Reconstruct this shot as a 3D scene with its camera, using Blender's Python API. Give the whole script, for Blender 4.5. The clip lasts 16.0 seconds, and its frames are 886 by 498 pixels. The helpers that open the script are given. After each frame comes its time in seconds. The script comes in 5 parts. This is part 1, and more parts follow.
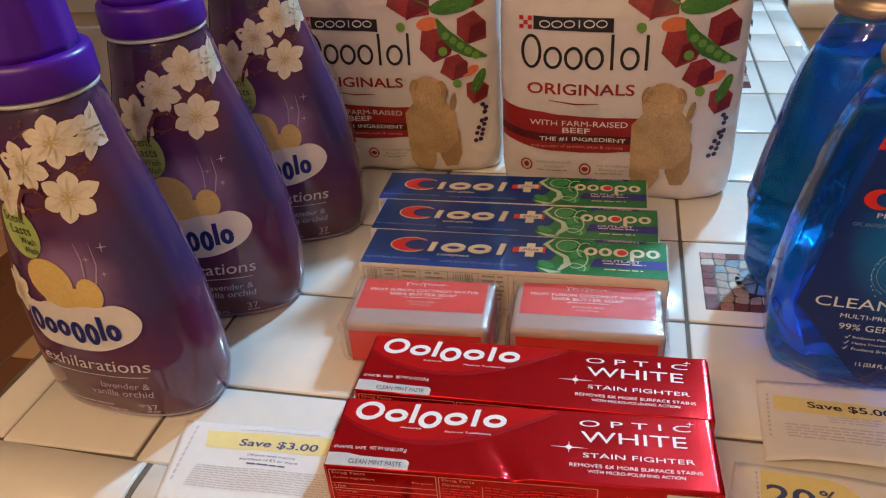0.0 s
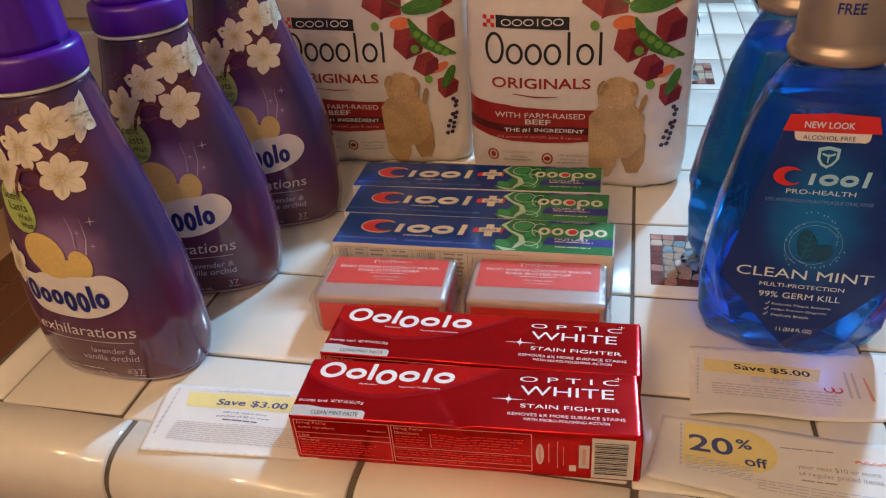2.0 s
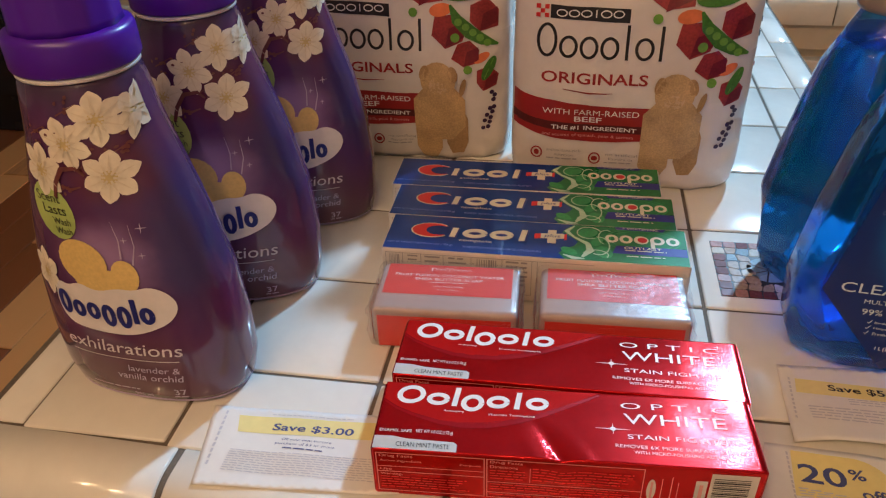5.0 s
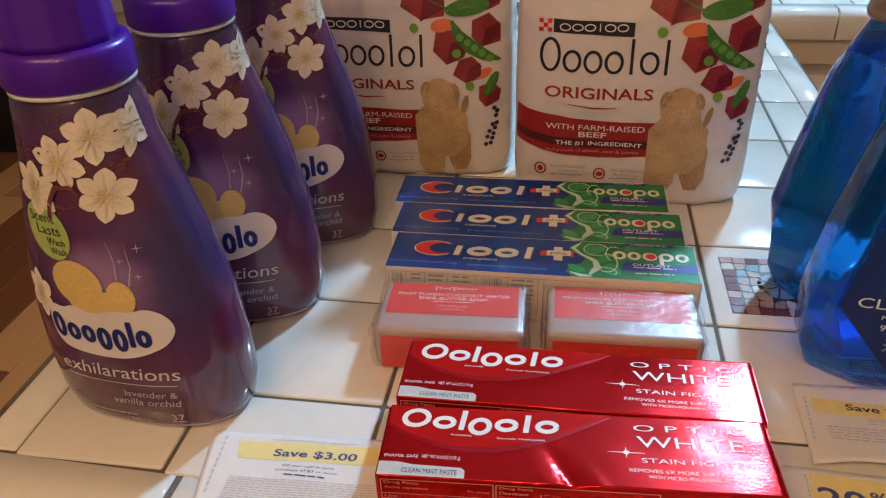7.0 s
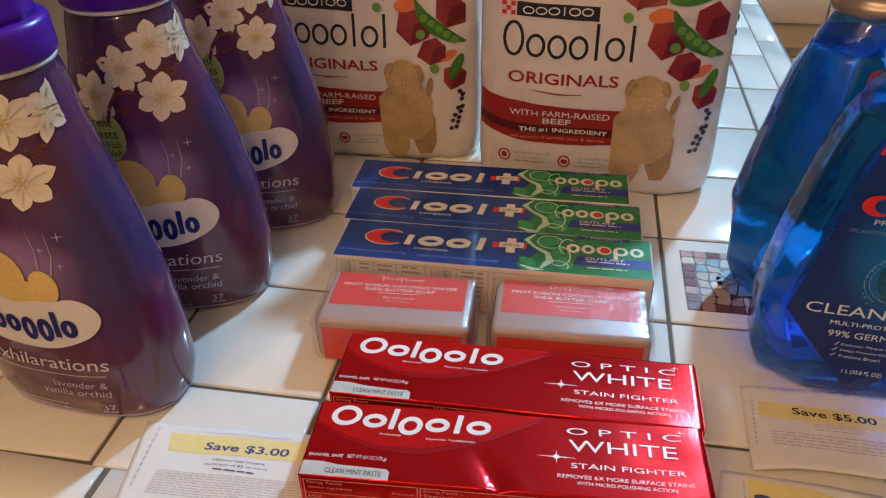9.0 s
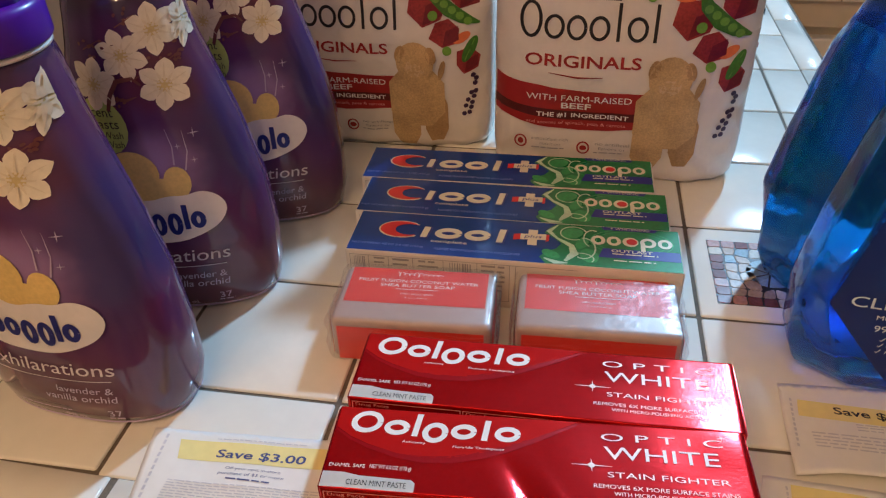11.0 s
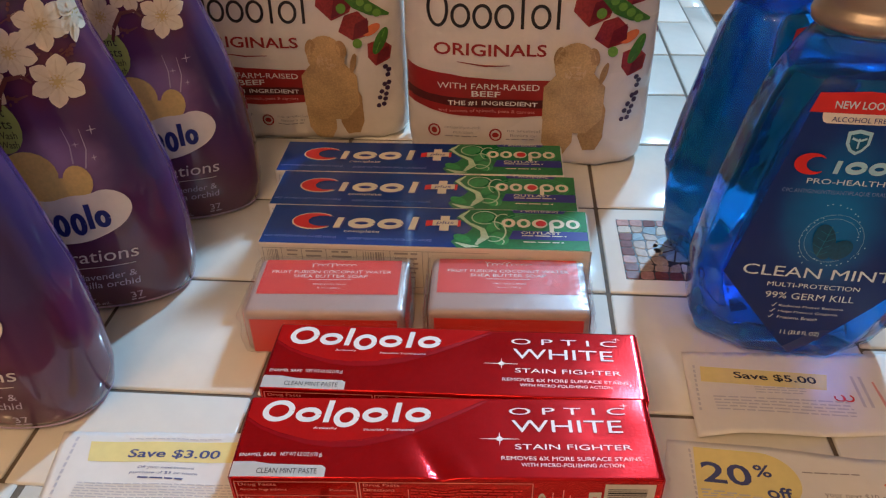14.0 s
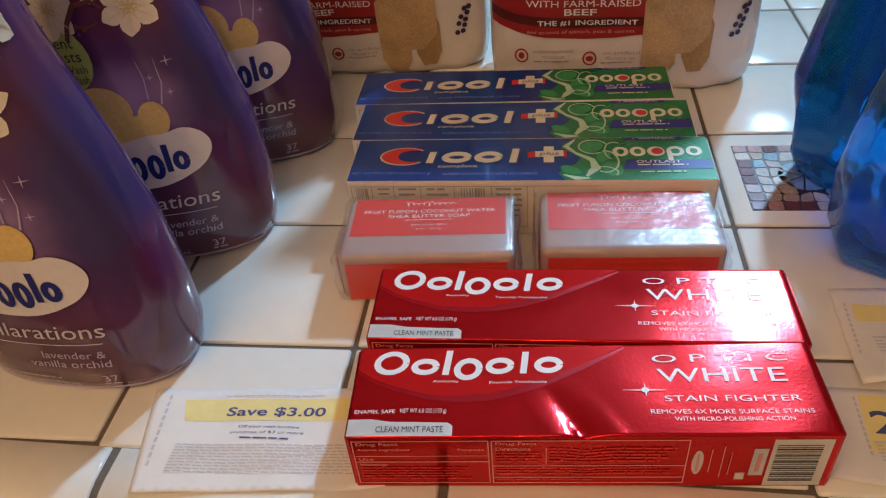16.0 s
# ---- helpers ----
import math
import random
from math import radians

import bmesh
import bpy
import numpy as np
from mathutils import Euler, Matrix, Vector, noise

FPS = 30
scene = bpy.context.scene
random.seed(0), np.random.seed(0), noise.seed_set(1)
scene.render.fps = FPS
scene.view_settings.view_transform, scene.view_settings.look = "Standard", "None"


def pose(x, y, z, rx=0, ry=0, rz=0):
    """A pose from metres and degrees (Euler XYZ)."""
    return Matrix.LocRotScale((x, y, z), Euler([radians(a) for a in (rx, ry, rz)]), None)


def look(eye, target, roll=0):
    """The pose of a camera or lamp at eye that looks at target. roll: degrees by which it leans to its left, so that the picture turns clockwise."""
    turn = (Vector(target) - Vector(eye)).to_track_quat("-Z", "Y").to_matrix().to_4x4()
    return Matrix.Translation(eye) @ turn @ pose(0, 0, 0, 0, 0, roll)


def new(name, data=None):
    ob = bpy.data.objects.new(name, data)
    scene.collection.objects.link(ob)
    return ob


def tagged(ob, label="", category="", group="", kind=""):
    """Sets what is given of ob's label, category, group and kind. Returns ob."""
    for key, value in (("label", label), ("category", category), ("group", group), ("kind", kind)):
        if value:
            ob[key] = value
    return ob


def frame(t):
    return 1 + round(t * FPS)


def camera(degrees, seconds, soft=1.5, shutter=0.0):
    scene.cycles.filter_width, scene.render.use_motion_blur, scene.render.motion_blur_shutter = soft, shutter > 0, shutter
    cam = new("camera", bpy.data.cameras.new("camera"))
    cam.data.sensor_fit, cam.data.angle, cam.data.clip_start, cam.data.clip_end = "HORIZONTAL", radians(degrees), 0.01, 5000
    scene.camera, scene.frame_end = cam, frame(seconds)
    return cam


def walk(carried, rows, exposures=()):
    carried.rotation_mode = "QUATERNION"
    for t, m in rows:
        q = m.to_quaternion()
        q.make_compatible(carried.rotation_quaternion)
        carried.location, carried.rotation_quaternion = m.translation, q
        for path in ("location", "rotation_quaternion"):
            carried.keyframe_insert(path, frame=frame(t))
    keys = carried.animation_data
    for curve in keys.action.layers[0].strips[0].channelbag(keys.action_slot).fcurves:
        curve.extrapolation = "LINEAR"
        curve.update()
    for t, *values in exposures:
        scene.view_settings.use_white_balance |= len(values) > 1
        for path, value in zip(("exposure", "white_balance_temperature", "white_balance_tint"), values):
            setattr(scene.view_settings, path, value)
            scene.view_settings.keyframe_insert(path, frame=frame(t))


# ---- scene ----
cam = camera(60.0, 16.0, soft=1.2)
PATH = [
    (0, (-0.058, -0.462, 0.357), (-0.481, 1.167, -0.723), -4.7),
    (0.5, (-0.044, -0.476, 0.356), (-0.468, 1.155, -0.721), -5.0),
    (1, (-0.021, -0.476, 0.349), (-0.439, 1.15, -0.738), -5.2),
    (1.5, (-0.02, -0.489, 0.351), (-0.457, 1.128, -0.741), -5.1),
    (2, (-0.016, -0.505, 0.364), (-0.451, 1.129, -0.705), -5.0),
    (2.5, (-0.028, -0.498, 0.357), (-0.437, 1.149, -0.702), -4.3),
    (3, (-0.033, -0.497, 0.367), (-0.416, 1.154, -0.694), -3.6),
    (3.5, (-0.038, -0.512, 0.357), (-0.416, 1.13, -0.721), -3.0),
    (4, (-0.03, -0.518, 0.362), (-0.398, 1.116, -0.731), -2.7),
    (4.5, (-0.075, -0.485, 0.352), (-0.412, 1.147, -0.754), -2.1),
    (5, (-0.109, -0.475, 0.358), (-0.41, 1.162, -0.75), -1.9),
    (5.2, (-0.106, -0.484, 0.356), (-0.422, 1.171, -0.721), -2.8),
    (7.3, (-0.118, -0.464, 0.351), (-0.416, 1.2, -0.718), -2.1),
    (7.5, (-0.124, -0.465, 0.35), (-0.406, 1.186, -0.742), -1.2),
    (8, (-0.098, -0.444, 0.34), (-0.337, 1.19, -0.787), -1.6),
    (8.5, (-0.068, -0.442, 0.355), (-0.3, 1.191, -0.776), -1.1),
    (8.7, (-0.072, -0.443, 0.354), (-0.349, 1.187, -0.771), -1.1),
    (10.8, (-0.096, -0.413, 0.348), (-0.447, 1.183, -0.805), -1.9),
    (11, (-0.097, -0.419, 0.344), (-0.396, 1.182, -0.818), -1.8),
    (11.5, (-0.08, -0.427, 0.34), (-0.237, 1.183, -0.837), -1.3),
    (12, (-0.075, -0.429, 0.347), (-0.199, 1.186, -0.827), -0.9),
    (12.5, (-0.075, -0.437, 0.344), (-0.204, 1.183, -0.822), -1.1),
    (13, (-0.069, -0.434, 0.342), (-0.197, 1.183, -0.829), -1.4),
    (13.5, (-0.076, -0.425, 0.34), (-0.212, 1.186, -0.836), -1.2),
    (14, (-0.075, -0.425, 0.34), (-0.229, 1.192, -0.827), -1.4),
    (14.5, (-0.066, -0.43, 0.34), (-0.219, 1.197, -0.813), -1.8),
    (15, (-0.065, -0.43, 0.338), (-0.215, 1.194, -0.82), -2.4),
    (15.5, (-0.077, -0.408, 0.312), (-0.262, 1.176, -0.895), -4.2),
    (16, (-0.119, -0.396, 0.307), (-0.377, 1.132, -0.958), -5.6),
]
walk(cam, [(t, look(eye, target, roll)) for t, eye, target, roll in PATH], [(0.0, -0.2), (3.0, -0.18), (5.0, -0.28), (8.0, -0.3), (12.5, -0.3), (16.0, -0.45)])

# ---- light ----
world = bpy.data.worlds.new("room_dusk")
scene.world = world
world.use_nodes = True
world.node_tree.nodes["Background"].inputs[0].default_value = (0.5, 0.45, 0.4, 1)
world.node_tree.nodes["Background"].inputs[1].default_value = 0.08


def lamp(name, at, aim, size, watts, colour):
    data = bpy.data.lights.new(name, "AREA")
    data.shape, data.size, data.energy, data.color = "DISK", size, watts, colour
    ob = new(name, data)
    ob.matrix_world = look(at, aim)
    return ob


# cool ceiling lamp over the far counter, behind the bags
lamp("work_lamp", (0.52, 1.44, 1.47), (-0.25, -0.1, 0.0), 0.12, 57.0, (0.38, 0.67, 1.0))
# warm bulbs of the ceiling fixture
for bx, by in ((-0.80, -0.90), (-0.45, -1.10), (-0.05, -1.25)):
    data = bpy.data.lights.new("ceiling_bulb", "POINT")
    data.energy, data.shadow_soft_size, data.color = 11.9, 0.045, (1.0, 0.62, 0.33)
    new("ceiling_bulb", data).location = (bx, by, 1.30)
scene.view_settings.exposure = 0.0

# ---- materials ----


def mat(name, colour, rough=0.5, metal=0.0, vary=0.06, grain=60.0, bump=0.0, bump_scale=200.0, coat=0.0, trans=0.0, ior=1.45, spot=0.0):
    m = bpy.data.materials.new(name)
    m.use_nodes = True
    n, l = m.node_tree.nodes, m.node_tree.links
    p = n["Principled BSDF"]
    p.inputs["Roughness"].default_value = rough
    p.inputs["Metallic"].default_value = metal
    p.inputs["Coat Weight"].default_value = coat
    p.inputs["Coat Roughness"].default_value = 0.06
    p.inputs["Transmission Weight"].default_value = trans
    p.inputs["IOR"].default_value = ior
    tc = n.new("ShaderNodeTexCoord")
    big, small = n.new("ShaderNodeTexNoise"), n.new("ShaderNodeTexNoise")
    big.inputs["Scale"].default_value, small.inputs["Scale"].default_value = grain * 0.2, grain * 3
    small.inputs["Detail"].default_value = 4
    l.new(tc.outputs["Object"], big.inputs["Vector"])
    l.new(tc.outputs["Object"], small.inputs["Vector"])
    add = n.new("ShaderNodeMath")
    add.operation = "ADD"
    l.new(big.outputs["Fac"], add.inputs[0])
    l.new(small.outputs["Fac"], add.inputs[1])
    ramp = n.new("ShaderNodeMapRange")
    ramp.inputs["From Min"].default_value, ramp.inputs["From Max"].default_value = 0.6, 1.4
    ramp.inputs["To Min"].default_value, ramp.inputs["To Max"].default_value = 1 - vary, 1 + vary
    l.new(add.outputs[0], ramp.inputs["Value"])
    mul = n.new("ShaderNodeVectorMath")
    mul.operation = "SCALE"
    mul.inputs[0].default_value = colour
    l.new(ramp.outputs[0], mul.inputs["Scale"])
    l.new(mul.outputs[0], p.inputs["Base Color"])
    rr = n.new("ShaderNodeMapRange")
    rr.inputs["To Min"].default_value, rr.inputs["To Max"].default_value = max(rough - 0.06, 0.02), min(rough + 0.08, 1)
    l.new(big.outputs["Fac"], rr.inputs["Value"])
    l.new(rr.outputs[0], p.inputs["Roughness"])
    if bump:
        bn = n.new("ShaderNodeTexNoise")
        bn.inputs["Scale"].default_value = bump_scale
        bn.inputs["Detail"].default_value = 3
        l.new(tc.outputs["Object"], bn.inputs["Vector"])
        b = n.new("ShaderNodeBump")
        b.inputs["Strength"].default_value = 1.0
        b.inputs["Distance"].default_value = bump
        l.new(bn.outputs["Fac"], b.inputs["Height"])
        l.new(b.outputs[0], p.inputs["Normal"])
    return m


GLAZE = mat("white_glazed_tile", (0.80, 0.775, 0.695), 0.12, vary=0.04, grain=25, bump=0.0006, bump_scale=14, coat=0.3)
GROUT = mat("dark_grout", (0.13, 0.105, 0.08), 0.85, vary=0.35, grain=120, bump=0.0004, bump_scale=700)
CREAM = mat("cream_paint", (0.62, 0.54, 0.42), 0.45, vary=0.05, grain=20)
WHITE_PAINT = mat("white_paint", (0.78, 0.75, 0.70), 0.4, vary=0.03, grain=20)
PLASTER = mat("plaster", (0.62, 0.55, 0.45), 0.8, vary=0.05, grain=8)
BLACK_ENAMEL = mat("black_enamel", (0.012, 0.012, 0.014), 0.25, vary=0.2)
STEEL = mat("steel", (0.55, 0.55, 0.55), 0.3, 1.0)
FOIL_RED = mat("red_foil_card", (0.62, 0.005, 0.008), 0.11, 0.70, vary=0.08, grain=80, bump=0.000055, bump_scale=800, coat=0.10)
FOIL_BRIGHT = mat("bright_red_foil_print", (0.80, 0.012, 0.012), 0.12, 0.55, vary=0.05, grain=80, bump=0.000055, bump_scale=800, coat=0.10)
FOIL_DARK = mat("dark_red_print", (0.42, 0.005, 0.011), 0.25, 0.4, vary=0.06)
CARD_WHITE = mat("white_card", (0.72, 0.68, 0.62), 0.5, vary=0.04)
INK_WHITE = mat("white_ink", (0.85, 0.83, 0.80), 0.4, vary=0.02)
INK_ICE = mat("ice_white_ink", (0.64, 0.80, 0.92), 0.35, vary=0.03)
INK_PINK = mat("pale_pink_ink", (0.75, 0.35, 0.33), 0.45, vary=0.05)
SILVER_INK = mat("silver_ink", (0.72, 0.70, 0.66), 0.35, 0.3, vary=0.08)
INK_BLACK = mat("black_ink", (0.02, 0.018, 0.018), 0.45, vary=0.1)
INK_GREY = mat("grey_ink", (0.35, 0.33, 0.33), 0.6, vary=0.1)
BLUE_CARD = mat("blue_card", (0.003, 0.052, 0.28), 0.22, 0.2, vary=0.10, grain=40, coat=0.3)
GREEN_CARD = mat("green_card_print", (0.006, 0.20, 0.06), 0.28, 0.1, vary=0.25, grain=120, coat=0.3)
PURPLE_BOTTLE = mat("dark_purple_plastic", (0.075, 0.026, 0.14), 0.06, vary=0.3, grain=30, bump=0.0006, bump_scale=20, coat=0.5)
PURPLE_CAP = mat("violet_cap_plastic", (0.080, 0.007, 0.36), 0.30, vary=0.05, coat=0.1)
BLUE_RINSE = mat("clear_blue_rinse", (0.004, 0.30, 1.0), 0.02, vary=0.15, grain=60, bump=0.0012, bump_scale=26, trans=0.91, ior=1.34, coat=0.2)
CLEAR_NECK = mat("clear_blue_plastic", (0.06, 0.36, 0.80), 0.03, vary=0.1, grain=60, trans=0.95, ior=1.15, coat=0.4)
CAP_GOLD = mat("champagne_cap", (0.42, 0.35, 0.29), 0.33, 0.6, vary=0.05)
BAG_FILM = mat("glossy_white_bag_film", (0.74, 0.69, 0.64), 0.26, vary=0.05, grain=30, bump=0.0022, bump_scale=38, coat=0.35)
WRAP_WHITE = mat("milky_wrapped_soap", (0.44, 0.32, 0.29), 0.35, vary=0.14, grain=60)
CORAL = mat("coral_label", (0.72, 0.042, 0.028), 0.4, vary=0.05)
GOLD_PRINT = mat("golden_print", (0.75, 0.55, 0.20), 0.45, vary=0.15, grain=150)
PETAL = mat("cream_petal_print", (0.86, 0.78, 0.63), 0.4, vary=0.12, grain=90)
PETAL_DEEP = mat("yellow_petal_heart", (0.66, 0.52, 0.24), 0.4, vary=0.15, grain=120)
PETAL_SHADE = mat("petal_fold_print", (0.78, 0.69, 0.53), 0.45, vary=0.15, grain=120)
TWIG = mat("dark_red_twig_print", (0.16, 0.045, 0.045), 0.45, vary=0.2)
LEAF_GREEN = mat("leaf_green_print", (0.44, 0.57, 0.17), 0.4, vary=0.1)
CLOUD = mat("white_label_print", (0.80, 0.76, 0.74), 0.4, vary=0.06)
NAVY_INK = mat("navy_ink", (0.012, 0.022, 0.20), 0.4, vary=0.1)
LILAC_INK = mat("lilac_ink", (0.52, 0.42, 0.60), 0.45, vary=0.08)
LILAC_PALE = mat("pale_lilac_ink", (0.70, 0.62, 0.68), 0.45, vary=0.08)
RED_INK = mat("deep_red_ink", (0.34, 0.02, 0.02), 0.35, vary=0.08)
BROWN_BAND = mat("dark_brown_print", (0.10, 0.012, 0.012), 0.4, vary=0.3, grain=60)
BEEF = mat("beef_red_print", (0.30, 0.032, 0.03), 0.35, vary=0.4, grain=160)
BEEF_DARK = mat("beef_shade_print", (0.17, 0.012, 0.018), 0.35, vary=0.3, grain=160)
SPINACH = mat("spinach_green_print", (0.06, 0.20, 0.025), 0.35, vary=0.35, grain=140)
PEA = mat("pea_green_print", (0.16, 0.36, 0.05), 0.35, vary=0.2, grain=160)
CARROT = mat("carrot_print", (0.78, 0.20, 0.07), 0.35, vary=0.15)
BERRY = mat("berry_print", (0.05, 0.02, 0.06), 0.35, vary=0.3)
TAN_PRINT = mat("tan_print", (0.52, 0.35, 0.17), 0.45, vary=0.35, grain=220)
TAN_MID = mat("mid_tan_print", (0.40, 0.25, 0.115), 0.45, vary=0.35, grain=220)
TAN_PALE = mat("pale_tan_print", (0.60, 0.43, 0.25), 0.45, vary=0.25, grain=220)
LABEL_NAVY = mat("navy_label_print", (0.008, 0.018, 0.10), 0.25, vary=0.3, grain=40)
LEAF_DARK = mat("dark_leaf_print", (0.006, 0.075, 0.17), 0.3, vary=0.35, grain=160)
LEAF_EDGE = mat("leaf_edge_print", (0.015, 0.20, 0.34), 0.3, vary=0.2, grain=160)
LABEL_TEAL = mat("teal_label_print", (0.004, 0.10, 0.26), 0.25, vary=0.2, grain=60)
CYAN_INK = mat("pale_cyan_ink", (0.36, 0.68, 0.90), 0.35, vary=0.1)
RED_BRIGHT = mat("bright_red_ink", (0.66, 0.025, 0.025), 0.3, vary=0.08)
STRIP_BLUE = mat("royal_blue_print", (0.02, 0.025, 0.25), 0.3, vary=0.1)
MINT = mat("pale_mint_print", (0.55, 0.72, 0.50), 0.35, vary=0.2, grain=160)
MID_GREEN = mat("mid_green_print", (0.03, 0.34, 0.10), 0.3, vary=0.3, grain=160)
CREAM_INK = mat("cream_ink", (0.78, 0.72, 0.55), 0.4, vary=0.06)
YELLOW_INK = mat("yellow_highlight_ink", (0.84, 0.72, 0.30), 0.7, vary=0.06)
COUPON_BLUE = mat("slate_blue_ink", (0.07, 0.09, 0.24), 0.7, vary=0.1)
PALE_GREY = mat("pale_grey_ink", (0.58, 0.57, 0.60), 0.7, vary=0.1)
BLUE_LINES = mat("blue_line_ink", (0.16, 0.26, 0.62), 0.7, vary=0.1)
STONE_RED = mat("mosaic_rose_stone", (0.40, 0.20, 0.16), 0.25, vary=0.35, grain=120)
STONE_CREAM = mat("mosaic_cream_stone", (0.52, 0.44, 0.33), 0.25, vary=0.25, grain=120)
STONE_BLUE = mat("mosaic_slate_stone", (0.17, 0.25, 0.28), 0.25, vary=0.35, grain=120)
STONE_MAROON = mat("mosaic_maroon_stone", (0.17, 0.055, 0.05), 0.2, vary=0.35, grain=120)
STONE_TAN = mat("mosaic_tan_stone", (0.36, 0.26, 0.18), 0.25, vary=0.3, grain=120)
STONE_JOINT = mat("mosaic_dark_joint", (0.02, 0.015, 0.013), 0.4, vary=0.2)
PAPER = mat("coupon_paper", (0.80, 0.78, 0.74), 0.75, vary=0.04, grain=40)

# ---- mesh tools ----


def part(name, bm, material, parent=None, label="", smooth=False):
    me = bpy.data.meshes.new(name)
    if smooth:
        for f in bm.faces:
            f.smooth = True
    bm.to_mesh(me)
    bm.free()
    me.materials.append(material)
    ob = new(name, me)
    if parent:
        ob.parent = parent
    if label:
        ob["label"] = label
    return ob


def thing(name, m, label, category, group="", kind=""):
    ob = new(name)
    ob.empty_display_size = 0.02
    ob.matrix_world = m
    return tagged(ob, label, category, group, kind)


def box(x0, x1, y0, y1, z0, z1, bevel=0.0, seg=2):
    bm = bmesh.new()
    bmesh.ops.create_cube(bm, size=1)
    for v in bm.verts:
        v.co = ((x0 + x1) / 2 + v.co.x * (x1 - x0), (y0 + y1) / 2 + v.co.y * (y1 - y0), (z0 + z1) / 2 + v.co.z * (z1 - z0))
    if bevel:
        bmesh.ops.bevel(bm, geom=bm.edges[:], offset=bevel, segments=seg, affect="EDGES", profile=0.5)
    return bm


def superellipse(a, b, e, n):
    out = []
    for i in range(n):
        t = 2 * math.pi * i / n
        c, s = math.cos(t), math.sin(t)
        out.append((a * math.copysign(abs(c) ** (2 / e), c), b * math.copysign(abs(s) ** (2 / e), s)))
    return out


def loft(sections, close_bottom=True, close_top=True):
    """sections: (z, [(x, y), ...]) from the bottom up."""
    bm = bmesh.new()
    rings = [[bm.verts.new((x, y, z)) for x, y in pts] for z, pts in sections]
    n = len(rings[0])
    for a, b in zip(rings, rings[1:]):
        for i in range(n):
            bm.faces.new((a[i], a[(i + 1) % n], b[(i + 1) % n], b[i]))
    if close_bottom:
        bm.faces.new(rings[0][::-1])
    if close_top:
        bm.faces.new(rings[-1])
    return bm


def lathe(profile, n=40):
    return loft([(z, superellipse(r, r, 2, n)) for r, z in profile])


def table(rows, z):
    """Smooth value from a short profile table."""
    zs = [r[0] for r in rows]
    return [float(np.interp(z, zs, [r[k] for r in rows])) for k in range(1, len(rows[0]))]


def graded(m, inner, outer, centre, reach, axes):
    """Recolours a print: inner colour about a centre, fading to the outer one."""
    n, l = m.node_tree.nodes, m.node_tree.links
    p = n["Principled BSDF"]
    tc, mp, ln, mr, mx = n.new("ShaderNodeTexCoord"), n.new("ShaderNodeMapping"), n.new("ShaderNodeVectorMath"), n.new("ShaderNodeMapRange"), n.new("ShaderNodeMix")
    mp.vector_type = "POINT"
    mp.inputs["Location"].default_value = [-c * a for c, a in zip(centre, axes)]
    mp.inputs["Scale"].default_value = axes
    ln.operation = "LENGTH"
    nz, ad = n.new("ShaderNodeTexNoise"), n.new("ShaderNodeMath")
    nz.inputs["Scale"].default_value = 28
    nz.inputs["Detail"].default_value = 3
    ad.operation = "MULTIPLY_ADD"
    ad.inputs[1].default_value = reach[1] * 0.7
    mr.interpolation_type = "SMOOTHSTEP"
    mr.inputs["From Min"].default_value, mr.inputs["From Max"].default_value = reach[0] + reach[1] * 0.35, reach[1] * 1.35
    mx.data_type = "RGBA"
    mx.inputs[6].default_value, mx.inputs[7].default_value = (*inner, 1), (*outer, 1)
    l.new(tc.outputs["Object"], mp.inputs[0])
    l.new(tc.outputs["Object"], nz.inputs["Vector"])
    l.new(mp.outputs[0], ln.inputs[0])
    l.new(nz.outputs["Fac"], ad.inputs[0])
    l.new(ln.outputs["Value"], ad.inputs[2])
    l.new(ad.outputs[0], mr.inputs["Value"])
    l.new(mr.outputs[0], mx.inputs[0])
    l.new(mx.outputs[2], p.inputs["Base Color"])


